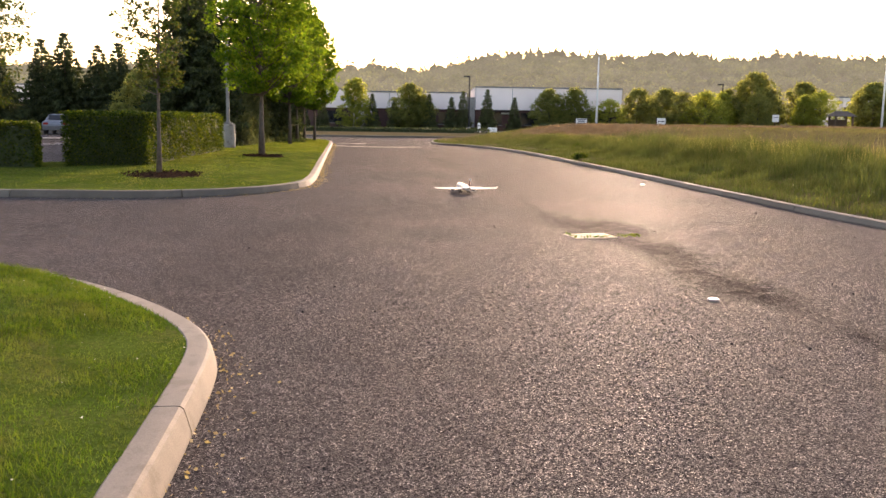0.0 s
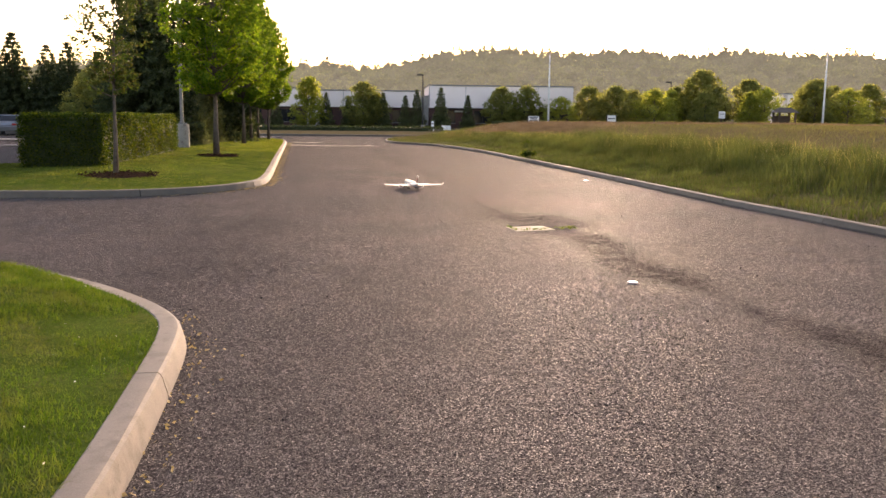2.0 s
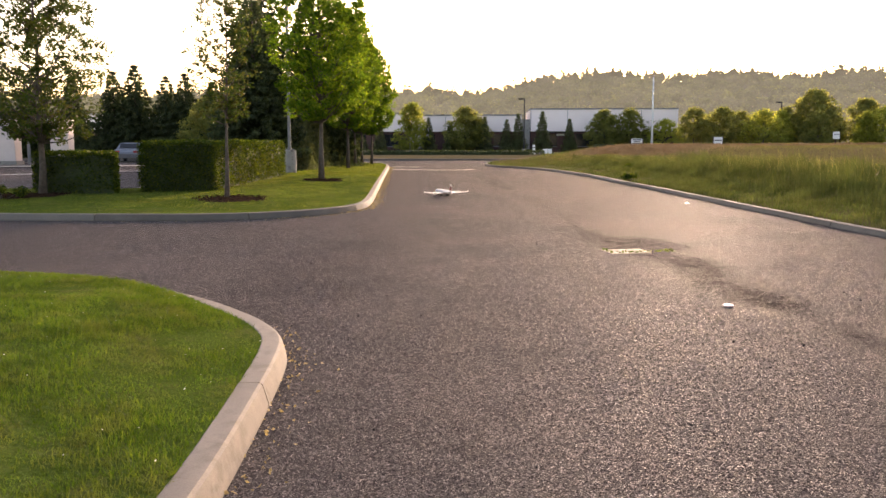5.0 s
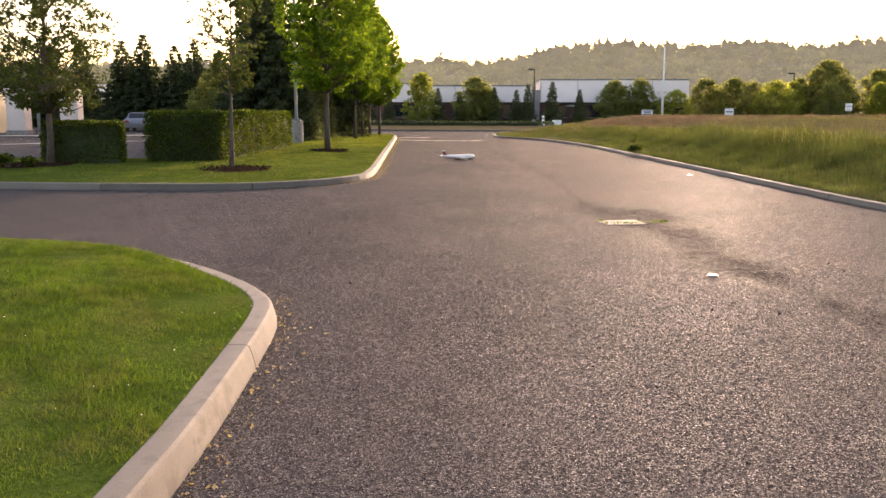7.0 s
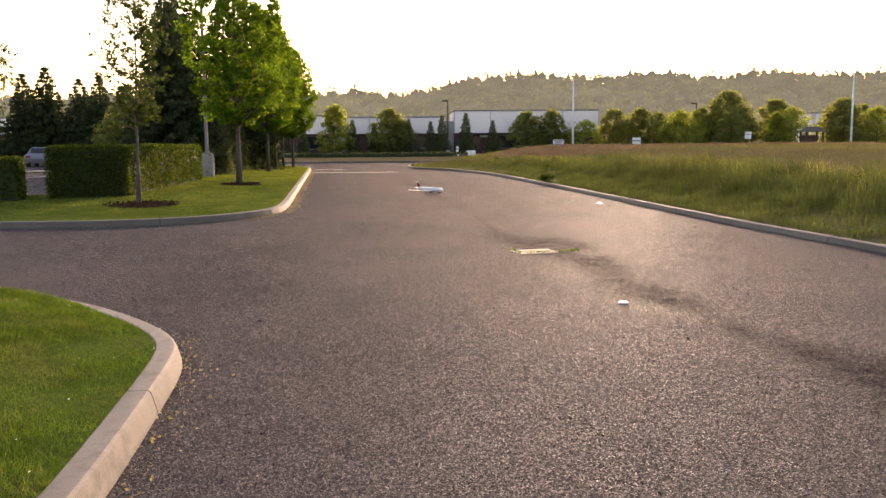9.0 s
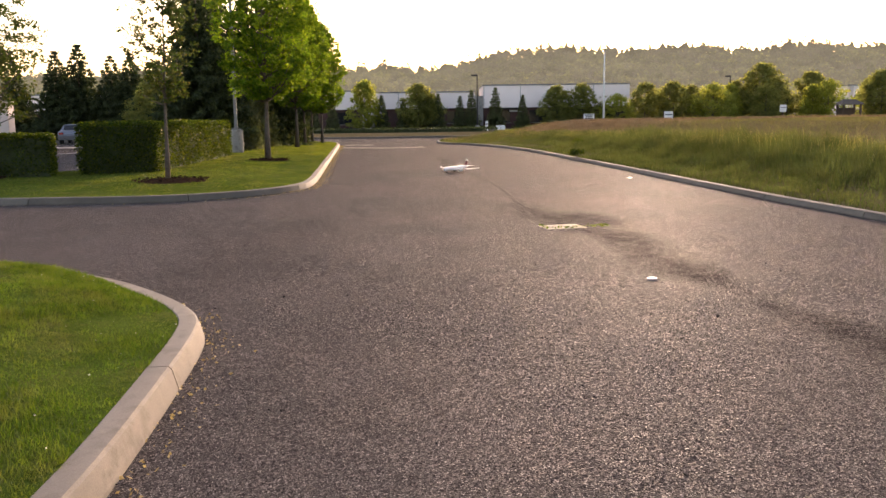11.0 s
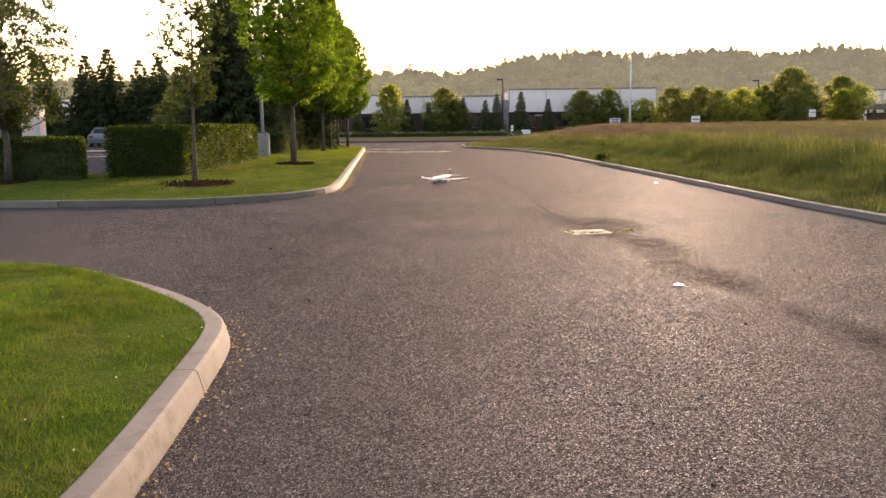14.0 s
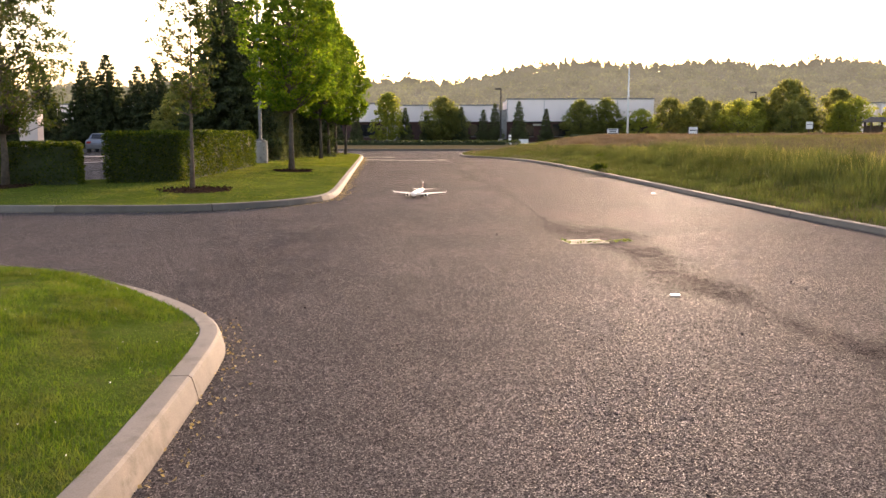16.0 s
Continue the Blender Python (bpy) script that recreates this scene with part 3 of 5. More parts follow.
# ---- plants ----
def leaf_cloud(centres, radii, per, size, r, flat=0.6, droop=0.0, slim=0.34):
    """Leaves as small folded quads round clump centres: vertices and faces."""
    c = np.repeat(np.asarray(centres, float), per, 0)
    rad = np.repeat(np.asarray(radii, float), per)
    n = len(c)
    d = r.normal(size=(n, 3))
    d /= np.linalg.norm(d, axis=1)[:, None]
    p = c + d * (rad * r.uniform(0.15, 1.0, n) ** 0.6)[:, None] * np.array((1, 1, flat))
    u = r.normal(size=(n, 3)) * np.array((1, 1, 0.6))
    u /= np.linalg.norm(u, axis=1)[:, None]
    w = np.cross(u, r.normal(size=(n, 3)))
    w /= np.linalg.norm(w, axis=1)[:, None] + 1e-9
    s = (size * r.uniform(0.6, 1.35, n))[:, None]
    u[:, 2] -= droop
    nrm = np.cross(u, w)
    v = np.stack([p - u * s * 0.5, p + w * s * slim + nrm * s * 0.08, p + u * s * 0.55, p - w * s * slim + nrm * s * 0.08], 1).reshape(-1, 3)
    k = np.arange(n) * 4
    f = np.stack([k, k + 1, k + 2, k + 3], -1)
    return v, f


def join_clouds(*clouds):
    vs, fs, o = [], [], 0
    for v, f in clouds:
        vs.append(v)
        fs.append(f + o)
        o += len(v)
    return np.concatenate(vs), np.concatenate(fs)


def broad_tree(name, height, spread, bole, leaf_size, clumps, per, clump_r, material, seed, trunk_r=0.08, shape="oval", lean=0.0):
    """A broad-leaved tree: tapered trunk, limbs, and a crown of many leaves in clumps with gaps."""
    r = np.random.default_rng(seed)
    root = thing(name)
    bm = bmesh.new()
    n = 9
    wob = np.cumsum(r.normal(0, 0.012 * height / 5, (n, 2)), 0)
    axis = [Vector((wob[i][0] + lean * i / n, wob[i][1], height * 0.93 * i / (n - 1))) for i in range(n)]
    flare = [1.5, 1.05] + [1.0 - 0.9 * i / (n - 1) for i in range(2, n)]
    tube(bm, axis, [trunk_r * f for f in flare], 9)
    part("trunk", bm, M["bark"], root, smooth=True)
    lb = bmesh.new()
    centres, radii = [], []
    for i in range(clumps):
        t = (i + r.uniform(0, 1)) / clumps
        z = bole + (height - bole) * t
        if shape == "oval":
            prof = math.sin(math.pi * min(1, 0.16 + 0.84 * t)) ** 0.65
        elif shape == "spire":
            prof = (1 - t) ** 0.8 * 0.95 + 0.06
        else:
            prof = (1 - t) ** 0.5 * 0.9 + 0.1
        reach = spread * prof * r.uniform(0.25, 1.0) ** 0.6
        a = r.uniform(0, math.tau)
        tip = Vector((math.cos(a) * reach, math.sin(a) * reach, z))
        zs = max(bole * 0.85, z - reach * r.uniform(0.5, 1.0))
        k = min(n - 1, zs / (height * 0.93) * (n - 1))
        base = axis[int(k)].lerp(axis[min(n - 1, int(k) + 1)], k - int(k))
        mid = base.lerp(tip, 0.5) + Vector((0, 0, -0.08 * reach))
        if i % 2 == 0:
            tube(lb, [base, mid, tip], [trunk_r * 0.32 * (1 - 0.6 * t), trunk_r * 0.2 * (1 - 0.6 * t), trunk_r * 0.06], 5, False)
        centres.append(tip)
        radii.append(clump_r * r.uniform(0.6, 1.35))
        if r.uniform() < 0.5:
            centres.append(mid)
            radii.append(clump_r * r.uniform(0.4, 0.8))
    part("branchwork", lb, M["bark"], root, smooth=True)
    v, f = leaf_cloud([tuple(c) for c in centres], radii, per, leaf_size, r, 0.75, 0.15)
    mesh_of("crown", v.tolist(), f.tolist(), material, root)
    return root


def conifer(name, height, spread, tiers, material, seed, leaf_size=0.16, per=26, skirt=0.25):
    """A spruce or fir: straight trunk and drooping branches in whorls, ragged to the tip."""
    r = np.random.default_rng(seed)
    root = thing(name)
    bm = bmesh.new()
    tube(bm, [(0, 0, 0), (0, 0, height * 0.5), (0, 0, height)], [height * 0.018, height * 0.011, 0.01], 7)
    part("trunk", bm, M["bark"], root, smooth=True)
    cs, rs = [], []
    for i in range(tiers):
        t = i / (tiers - 1)
        z = skirt + (height * 0.99 - skirt) * t
        reach = spread * ((1 - t) ** 0.85 * 0.97 + 0.03) * r.uniform(0.78, 1.15)
        m = max(3, int(9 * (1 - t) + 3))
        for j in range(m):
            a = math.tau * (j + r.uniform(-0.3, 0.3)) / m + i
            rr = reach * r.uniform(0.7, 1.12)
            steps = max(1, int(rr / 0.35))
            for k in range(steps):
                q = (k + 1) / steps
                cs.append((math.cos(a) * rr * q, math.sin(a) * rr * q, z - 0.28 * rr * q + 0.1 * rr * q * q))
                rs.append(0.16 + 0.16 * (1 - q) * (1 - t) + 0.07)
    v, f = leaf_cloud(cs, rs, per, leaf_size, r, 0.55, 0.5, 0.2)
    mesh_of("crown", v.tolist(), f.tolist(), material, root)
    return root


def plant(ob, x, y, z, turn, label, category, group="", scale=1.0):
    ob.matrix_basis = pose(x, y, z, 0, 0, turn) @ Matrix.Scale(scale, 4)
    return tagged(ob, label, category, group)


def again(ob, x, y, z, turn, scale=1.0, label=""):
    c = copy_thing(ob, pose(x, y, z, 0, 0, turn))
    c.scale = (scale, scale, scale)
    return tagged(c, label)


def hedge(outline, z0, top, label, seed, density=1200, leaf_size=0.056, material="hedge"):
    """A clipped hedge: a dark inner core and a shell of small leaves, slightly uneven."""
    r = np.random.default_rng(seed)
    root = thing("hedge", label=label, category="hedge", group="clipped hedges")
    poly = [np.array(p) for p in outline]
    mid = sum(poly) / len(poly)
    core = [mid + (p - mid) * 0.93 for p in poly]
    n = len(core)
    v = [(*p, z0 - 0.05) for p in core] + [(*p, top - 0.13) for p in core]
    f = [tuple(range(n))[::-1], tuple(range(n, 2 * n))] + [(i, (i + 1) % n, n + (i + 1) % n, n + i) for i in range(n)]
    mesh_of("inner_mass", v, f, M["spruce"], root)
    pts = []
    for a, b in zip(poly, poly[1:] + poly[:1]):
        ln = np.linalg.norm(b - a)
        m = int(ln * (top - z0) * density)
        t, h = r.uniform(0, 1, m), r.uniform(0, 1, m) ** 0.9
        nrm = np.array((b - a)[::-1]) * np.array((1, -1)) / ln
        bulge = np.array([noise.noise(Vector((q * ln * 1.6, w * 2.2, seed))) for q, w in zip(t, h)]) * 0.07 - 0.07 * smooth01(h, 0.86, 1.0) - 0.04 * (1 - smooth01(h, 0.0, 0.15))
        p = a + (b - a) * t[:, None] + nrm * (bulge - r.uniform(0, 0.1, m))[:, None]
        pts.append(np.column_stack([p, z0 + h * (top - z0)]))
    lo, hi = np.min(poly, 0), np.max(poly, 0)
    m = int((hi - lo)[0] * (hi - lo)[1] * density * 0.7)
    q = r.uniform(lo, hi, (m, 2))
    q = q[inside(q[:, 0], q[:, 1], [tuple(p) for p in poly])]
    edge = away(q[:, 0], q[:, 1], [tuple(p) for p in poly + poly[:1]])
    z = top - 0.07 * (1 - smooth01(edge, 0, 0.22)) + np.array([noise.noise(Vector((a * 1.4, b * 1.4, seed))) for a, b in q]) * 0.06 - r.uniform(0, 0.09, len(q))
    pts.append(np.column_stack([q, z]))
    pts = np.concatenate(pts)
    v, f = leaf_cloud(pts, np.full(len(pts), 0.03), 1, leaf_size, r)
    mesh_of("foliage", v.tolist(), f.tolist(), M[material], root)
    return root


def mulch_ring(x, y, z, rx, ry, seed):
    r = np.random.default_rng(seed)
    bm = bmesh.new()
    n = 28
    rings = []
    for q, h in ((1.0, -0.02), (0.85, 0.018), (0.4, 0.04)):
        rings.append([bm.verts.new((math.cos(k * math.tau / n) * rx * q * r.uniform(0.93, 1.07), math.sin(k * math.tau / n) * ry * q * r.uniform(0.93, 1.07), h)) for k in range(n)])
    for a, b in zip(rings, rings[1:]):
        for k in range(n):
            bm.faces.new((a[k], a[(k + 1) % n], b[(k + 1) % n], b[k]))
    bm.faces.new(rings[-1])
    ob = part("mulch_bed", bm, M["mulch"], smooth=True)
    ob.location = (x, y, z)
    tagged(ob, "dark brown bark mulch ring in the lawn", "mulch", kind="stuff")
    m = 220
    a, q = r.uniform(0, math.tau, m), r.uniform(0, 1.02, m) ** 0.5
    pts = np.column_stack([x + np.cos(a) * rx * q, y + np.sin(a) * ry * q, np.full(m, z + 0.035)])
    v, f = leaf_cloud(pts, np.full(m, 0.02), 1, 0.07, r)
    tagged(mesh_of("bark_chips", v.tolist(), f.tolist(), M["mulch"]), "loose bark chips on the mulch ring", "mulch", kind="stuff")


# ---- things ----
def lamp_post(x, y, z):
    root = thing("lamp_post", (x, y, z), label="grey steel parking lot lamp post on a round concrete base", category="lamp post")
    bm = bmesh.new()
    tube(bm, [(0, 0, -0.2), (0, 0, 0.90), (0, 0, 0.94)], [0.27, 0.27, 0.25], 24)
    part("concrete_base", bm, M["base"], root, "round cast concrete base")
    part("base_plate", box((0.34, 0.34, 0.03), (0, 0, 0.955), 0.006), M["galv"], root)
    for sx in (-1, 1):
        for sy in (-1, 1):
            bm = bmesh.new()
            tube(bm, [(sx * 0.13, sy * 0.13, 0.96), (sx * 0.13, sy * 0.13, 1.02)], [0.015, 0.015], 6)
            part("bolt", bm, M["galv"], root)
    bm = bmesh.new()
    add_box(bm, (0.115, 0.115, 7.4), (0, 0, 4.66))
    bmesh.ops.bevel(bm, geom=bm.edges[:], offset=0.012, segments=2, affect="EDGES")
    part("pole", bm, M["galv"], root)
    part("pole_collar", box((0.15, 0.15, 0.1), (0, 0, 1.02), 0.015), M["galv"], root)
    part("arm", box((0.7, 0.07, 0.07), (0.35, 0, 8.2), 0.01), M["galv"], root)
    head = part("lamp_head", box((0.6, 0.36, 0.16), (0.85, 0, 8.2), 0.03), M["galv"], root)
    part("lens", box((0.44, 0.26, 0.012), (0.85, 0, 8.112)), M["sign_white"], head)
    return root


def far_lamp(x, y, top, material, label):
    root = thing("street_lamp", (x, y, 0), label=label, category="street lamp", group="distant lamp posts")
    bm = bmesh.new()
    tube(bm, [(0, 0, 0), (0, 0, top)], [0.10, 0.07], 8)
    part("pole", bm, material, root)
    bm = bmesh.new()
    tube(bm, [(0, 0, 0), (0, 0, 0.5)], [0.26, 0.26], 12)
    part("concrete_base", bm, M["base"], root)
    part("lamp_head", box((0.75, 0.32, 0.17), (-0.35, 0, top - 0.02), 0.03), material, root)
    return root


def flag_pole(x, y, z, top, label):
    root = thing("flag_pole", (x, y, z), label=label, category="flag pole", group="white poles")
    bm = bmesh.new()
    tube(bm, [(0, 0, 0), (0, 0, top * 0.6), (0, 0, top)], [0.13, 0.10, 0.06], 10)
    part("pole", bm, M["white_paint"], root, smooth=True)
    bm = bmesh.new()
    bmesh.ops.create_uvsphere(bm, u_segments=10, v_segments=6, radius=0.11, matrix=Matrix.Translation((0, 0, top + 0.06)))
    part("finial", bm, M["galv"], root, smooth=True)
    bm = bmesh.new()
    tube(bm, [(0, 0, 0), (0, 0, 0.12), (0, 0, 0.16)], [0.3, 0.3, 0.14], 12)
    part("footing", bm, M["base"], root)
    return root


def sign(x, y, z0, w, h, lift, lines, label, posts=2, turn=0):
    """A board on dark posts; the writing is too small to read and stands as bars."""
    root = thing("sign", (x, y, z0), turn, label, "sign", "roadside signs")
    for s in ((-1, 1) if posts == 2 else (0,)):
        part("post", box((0.11, 0.09, lift + h + 0.06), (s * (w / 2 + 0.055), 0.03 + (0.03 if posts == 1 else 0), (lift + h) / 2), 0.01), M["wood"], root)
    board = part("board", box((w, 0.05, h), (0, -0.045, lift + h / 2), 0.008), M["sign_white"], root)
    for i in range(lines):
        lw = w * (0.8 if i % 2 == 0 else 0.62)
        part("bar", box((lw, 0.012, h / (7 if lines > 2 else 13)), (0, -0.077, lift + h - (i + 0.7) * h / (lines + 0.8))), M["sign_ink"], board)
    return root


def drain_cover():
    """A rectangular grate in its frame, with a rim of weeds."""
    root = thing("storm_drain", (1.77, 12.33, -0.056), 14, "pale metal storm drain grate set in the asphalt", "drain grate")
    bm = bmesh.new()
    for s in (-1, 1):
        add_box(bm, (0.58, 0.035, 0.05), (0, s * 0.20, 0.02))
        add_box(bm, (0.035, 0.365, 0.05), (s * 0.2725, 0, 0.02))
    part("frame", bm, M["grate"], root)
    part("sump", box((0.56, 0.4, 0.02), (0, 0, -0.02)), M["dark_metal"], root)
    for i in range(13):
        part("slat", box((0.028, 0.365, 0.03), (-0.234 + i * 0.039, 0, 0.031), 0.003), M["grate"], root)
    for s in (-0.1, 0.1):
        part("crossbar", box((0.5, 0.025, 0.02), (0, s, 0.012)), M["grate"], root)
    r = np.random.default_rng(3)
    n = 160
    a = r.uniform(0, 1, n)
    side = r.integers(0, 3, n)
    px = np.where(side == 0, -0.32 + a * 0.7, np.where(side == 1, 0.32 + a * 0.3, -0.31))
    py = np.where(side == 0, -0.24 - r.uniform(0, 0.05, n), np.where(side == 1, -0.2 + r.normal(0, 0.05, n), -0.25 + a * 0.4))
    pts = np.column_stack([1.78 + px * 0.97 - py * 0.24, 12.35 + px * 0.24 + py * 0.97, r.uniform(0.0, 0.025, n)])
    v, f = leaf_cloud(pts, np.full(n, 0.008), 1, 0.028, r)
    tagged(mesh_of("weeds", v.tolist(), f.tolist(), M["blade"]), "low green weeds round the storm drain", "weeds", kind="stuff")


def survey_cap():
    root = thing("survey_marker", (2.09, 8.22, -0.012), label="small round white marker disc lying on the asphalt", category="road marker")
    bm = bmesh.new()
    tube(bm, [(0, 0, 0), (0, 0, 0.012), (0, 0, 0.018)], [0.048, 0.046, 0.036], 20)
    part("lid", bm, M["white_paint"], root, smooth=False)
    bm = bmesh.new()
    tube(bm, [(0, 0, 0), (0, 0, 0.012)], [0.055, 0.05], 20)
    part("rim", bm, M["galv"], root)


def cracks():
    """The sealed seam along the swale and a few short cracks and paint traces."""
    def ribbon(name, line, width, material, label, z=0.004, rag=0.012):
        r = np.random.default_rng(len(line))
        pts = smoothed(line, 0.15)
        v, f = [], []
        for i, p in enumerate(pts):
            t = pts[min(i + 1, len(pts) - 1)] - pts[max(i - 1, 0)]
            t = t / np.linalg.norm(t)
            q = p + r.normal(0, rag, 2)
            w = width * r.uniform(0.5, 1.2) if rag < 0.02 else width * r.uniform(0.1, 1.5)
            h = z - 0.02 * float(1 - smooth01(away([q[0]], [q[1]], seam_line)[0], 0, 1.8))
            v += [(q[0] - t[1] * w, q[1] + t[0] * w, h), (q[0] + t[1] * w, q[1] - t[0] * w, h)]
            if i:
                k = 2 * i
                f.append((k - 2, k - 1, k + 1, k))
        tagged(mesh_of(name, v, f, material), label, "road marking", kind="structure")
    ribbon("road_seam", SEAM[1:6], 0.009, M["tar"], "dark tar-filled seam in the asphalt")
    ribbon("paint_trace", [(-2.36, 14.3), (-2.44, 13.2)], 0.04, M["faded"], "worn pale paint trace on the asphalt")
    ribbon("paint_trace", [(-0.55, 32.6), (-0.2, 30.6)], 0.05, M["faded"], "worn pale paint trace on the asphalt")
    ribbon("paint_trace", [(-7.0, 11.9), (-5.4, 11.8), (-4.2, 11.7)], 0.04, M["faded"], "worn pale paint trace on the asphalt")
    ribbon("gutter_strip", [(-5.7, 46.5), (-4, 45.6), (-2.2, 45.2), (-1.0, 46.0)], 0.3, M["strip"], "pale worn concrete strip across the road mouth", 0.006, 0.05)
    ribbon("gutter_strip", [(-5.9, 51), (-4.8, 50.4), (-4.0, 50.6)], 0.35, M["strip"], "pale worn concrete strip across the road mouth", 0.006, 0.05)
    ribbon("road_crack", [(-4.0, 14.9), (-3.4, 15.05), (-2.9, 14.8)], 0.03, M["tar"], "short dark crack in the asphalt")
    r = np.random.default_rng(12)
    n = 420
    x, y = r.uniform(-2.5, 6.2, n), r.uniform(2.6, 24, n)
    v, f = leaf_cloud(np.column_stack([x, y, np.full(n, 0.006)]), np.full(n, 0.003), 1, 0.022, r)
    tagged(mesh_of("pebbles", v.tolist(), f.tolist(), M["tar"]), "scattered dark grit and pebbles on the asphalt", "grit", kind="stuff")
    pts = []
    for line, side in ((near_line, -1), (far_line, -1)):
        for p in offset_line(line, side, 0.05):
            if 2.0 < p[1] < 50 and p[0] > -12:
                m = 14 if p[1] < 14 else 40 if p[0] > -4.3 or p[1] > 25 else 6
                pts.append(np.column_stack([p[0] + r.normal(0, 0.10, m), p[1] + r.normal(0, 0.14, m), np.full(m, 0.008)]))
    n = 170
    q = np.column_stack([r.uniform(-6, -1.6, n), r.uniform(2.2, 8.6, n), np.zeros(n)])
    q = q[inside(q[:, 0], q[:, 1], NEAR_POLY)]
    q[:, 2] = near_height(q[:, 0], q[:, 1]) + 0.035
    v, f = leaf_cloud(q, np.full(len(q), 0.005), 1, 0.010, r)
    tagged(mesh_of("clover_flowers", v.tolist(), f.tolist(), M["moth"]), "tiny white clover flowers scattered in the lawn", "flowers", kind="stuff")
    pts = np.concatenate(pts)
    v, f = leaf_cloud(pts, np.full(len(pts), 0.005), 1, 0.024, r)
    tagged(mesh_of("leaf_litter", v.tolist(), f.tolist(), M["straw"]), "dry leaf litter along the kerb", "litter", kind="stuff")


def airliner():
    """A model airliner, nose to +y, wheels at z = 0: 1.28 m long, 1.28 m span."""
    root = thing("model_airplane", label="white radio-controlled model airliner with a maroon tail taxiing on asphalt", category="model airplane")
    zc, rad = 0.118, 0.06
    bm = bmesh.new()
    ys = [(-0.64, 0.012, 0.035), (-0.58, 0.022, 0.03), (-0.48, 0.038, 0.02), (-0.36, 0.056, 0.008), (-0.22, rad, 0), (0.0, rad, 0), (0.3, rad, 0), (0.44, rad, -0.001), (0.53, 0.06, -0.006),
          (0.59, 0.045, -0.012), (0.625, 0.026, -0.017), (0.64, 0.008, -0.02)]
    tube(bm, [(0, y, zc + dz) for y, r, dz in ys], [r for y, r, dz in ys], 18)
    body = part("fuselage", bm, M["plane_white"], root, "glossy white fuselage", smooth=True)
    for s in (-1, 1):
        bm = bmesh.new()
        add_box(bm, (0.004, 0.86, 0.012), (s * (rad + 0.0005), 0.03, zc + 0.012))
        part("window_band", bm, M["plane_grey"], body)
        bm = bmesh.new()
        add_box(bm, (0.003, 0.5, 0.02), (s * (rad * 0.9), -0.2, zc - 0.03))
        part("stripe", bm, M["plane_red"], body)
    part("cockpit_window", box((0.07, 0.02, 0.014), (0, 0.575, zc + 0.018), 0.003, Matrix.Rotation(radians(-35), 4, "X")), M["glass"], body)

    def wing(name, s, x0, x1, y0, c0, y1, c1, z0, z1, th, mat):
        bm = bmesh.new()
        prof = [(0.5, 0), (0.3, 0.8), (0.0, 1.0), (-0.5, 0.05), (0.0, -0.55), (0.3, -0.5)]
        a = [bm.verts.new((s * x0, y0 + c0 * p, z0 + th * c0 * q)) for p, q in prof]
        b = [bm.verts.new((s * x1, y1 + c1 * p, z1 + th * c1 * q)) for p, q in prof]
        for i in range(len(prof)):
            j = (i + 1) % len(prof)
            bm.faces.new((a[i], a[j], b[j], b[i]))
        bm.faces.new(a[::-1])
        bm.faces.new(b)
        bmesh.ops.recalc_face_normals(bm, faces=bm.faces[:])
        return part(name, bm, mat, root)
    for s in (-1, 1):
        w = wing("wing", s, 0.03, 0.62, 0.06, 0.30, -0.17, 0.085, zc - 0.04, zc - 0.008, 0.06, M["plane_white"])
        bm = bmesh.new()
        v = [bm.verts.new(q) for q in ((s * 0.618, -0.13, zc - 0.008), (s * 0.618, -0.21, zc - 0.008), (s * 0.645, -0.245, zc + 0.03), (s * 0.645, -0.215, zc + 0.03))]
        f = bm.faces.new(v)
        bmesh.ops.solidify(bm, geom=[f], thickness=0.006)
        part("winglet", bm, M["plane_white"], w)
        wing("tailplane", s, 0.02, 0.235, -0.52, 0.14, -0.595, 0.06, zc + 0.03, zc + 0.045, 0.05, M["plane_white"])
        bm = bmesh.new()
        tube(bm, [(s * 0.215, y, 0.062) for y in (0.21, 0.19, 0.12, 0.03, -0.02)], [0.03, 0.036, 0.038, 0.032, 0.022], 14, False)
        bmesh.ops.solidify(bm, geom=bm.faces[:], thickness=0.003)
        e = part("engine", bm, M["plane_white"], root, "white underwing engine pod", smooth=True)
        bm = bmesh.new()
        tube(bm, [(s * 0.215, 0.16, 0.062), (s * 0.215, 0.15, 0.062)], [0.033, 0.033], 14)
        part("fan", bm, M["rubber"], e)
        part("pylon", box((0.012, 0.14, 0.03), (s * 0.215, 0.05, 0.094), 0.003), M["plane_white"], e)
    bm = bmesh.new()
    prof = [(-0.43, zc + 0.045), (-0.57, zc + 0.2), (-0.635, zc + 0.2), (-0.59, zc + 0.035)]
    f = bm.faces.new([bm.verts.new((-0.006, y, z)) for y, z in prof])
    bmesh.ops.solidify(bm, geom=[f], thickness=0.012)
    bmesh.ops.recalc_face_normals(bm, faces=bm.faces[:])
    fin = part("tail_fin", bm, M["plane_red"], root, "maroon tail fin with a white tip")
    part("fin_tip", box((0.016, 0.075, 0.04), (0, -0.598, zc + 0.19), 0.004), M["plane_white"], fin)
    for x, y, r in ((0.0, 0.47, 0.02), (-0.085, -0.05, 0.025), (0.085, -0.05, 0.025)):
        leg = part("landing_leg", box((0.012, 0.012, 0.07), (x, y, r + 0.035), 0.002), M["galv"], root)
        for s in (-1, 1):
            bm = bmesh.new()
            tube(bm, [(x + s * 0.012, y, r), (x + s * 0.03, y, r)], [r, r], 16)
            part("wheel", bm, M["rubber"], leg)
    return root


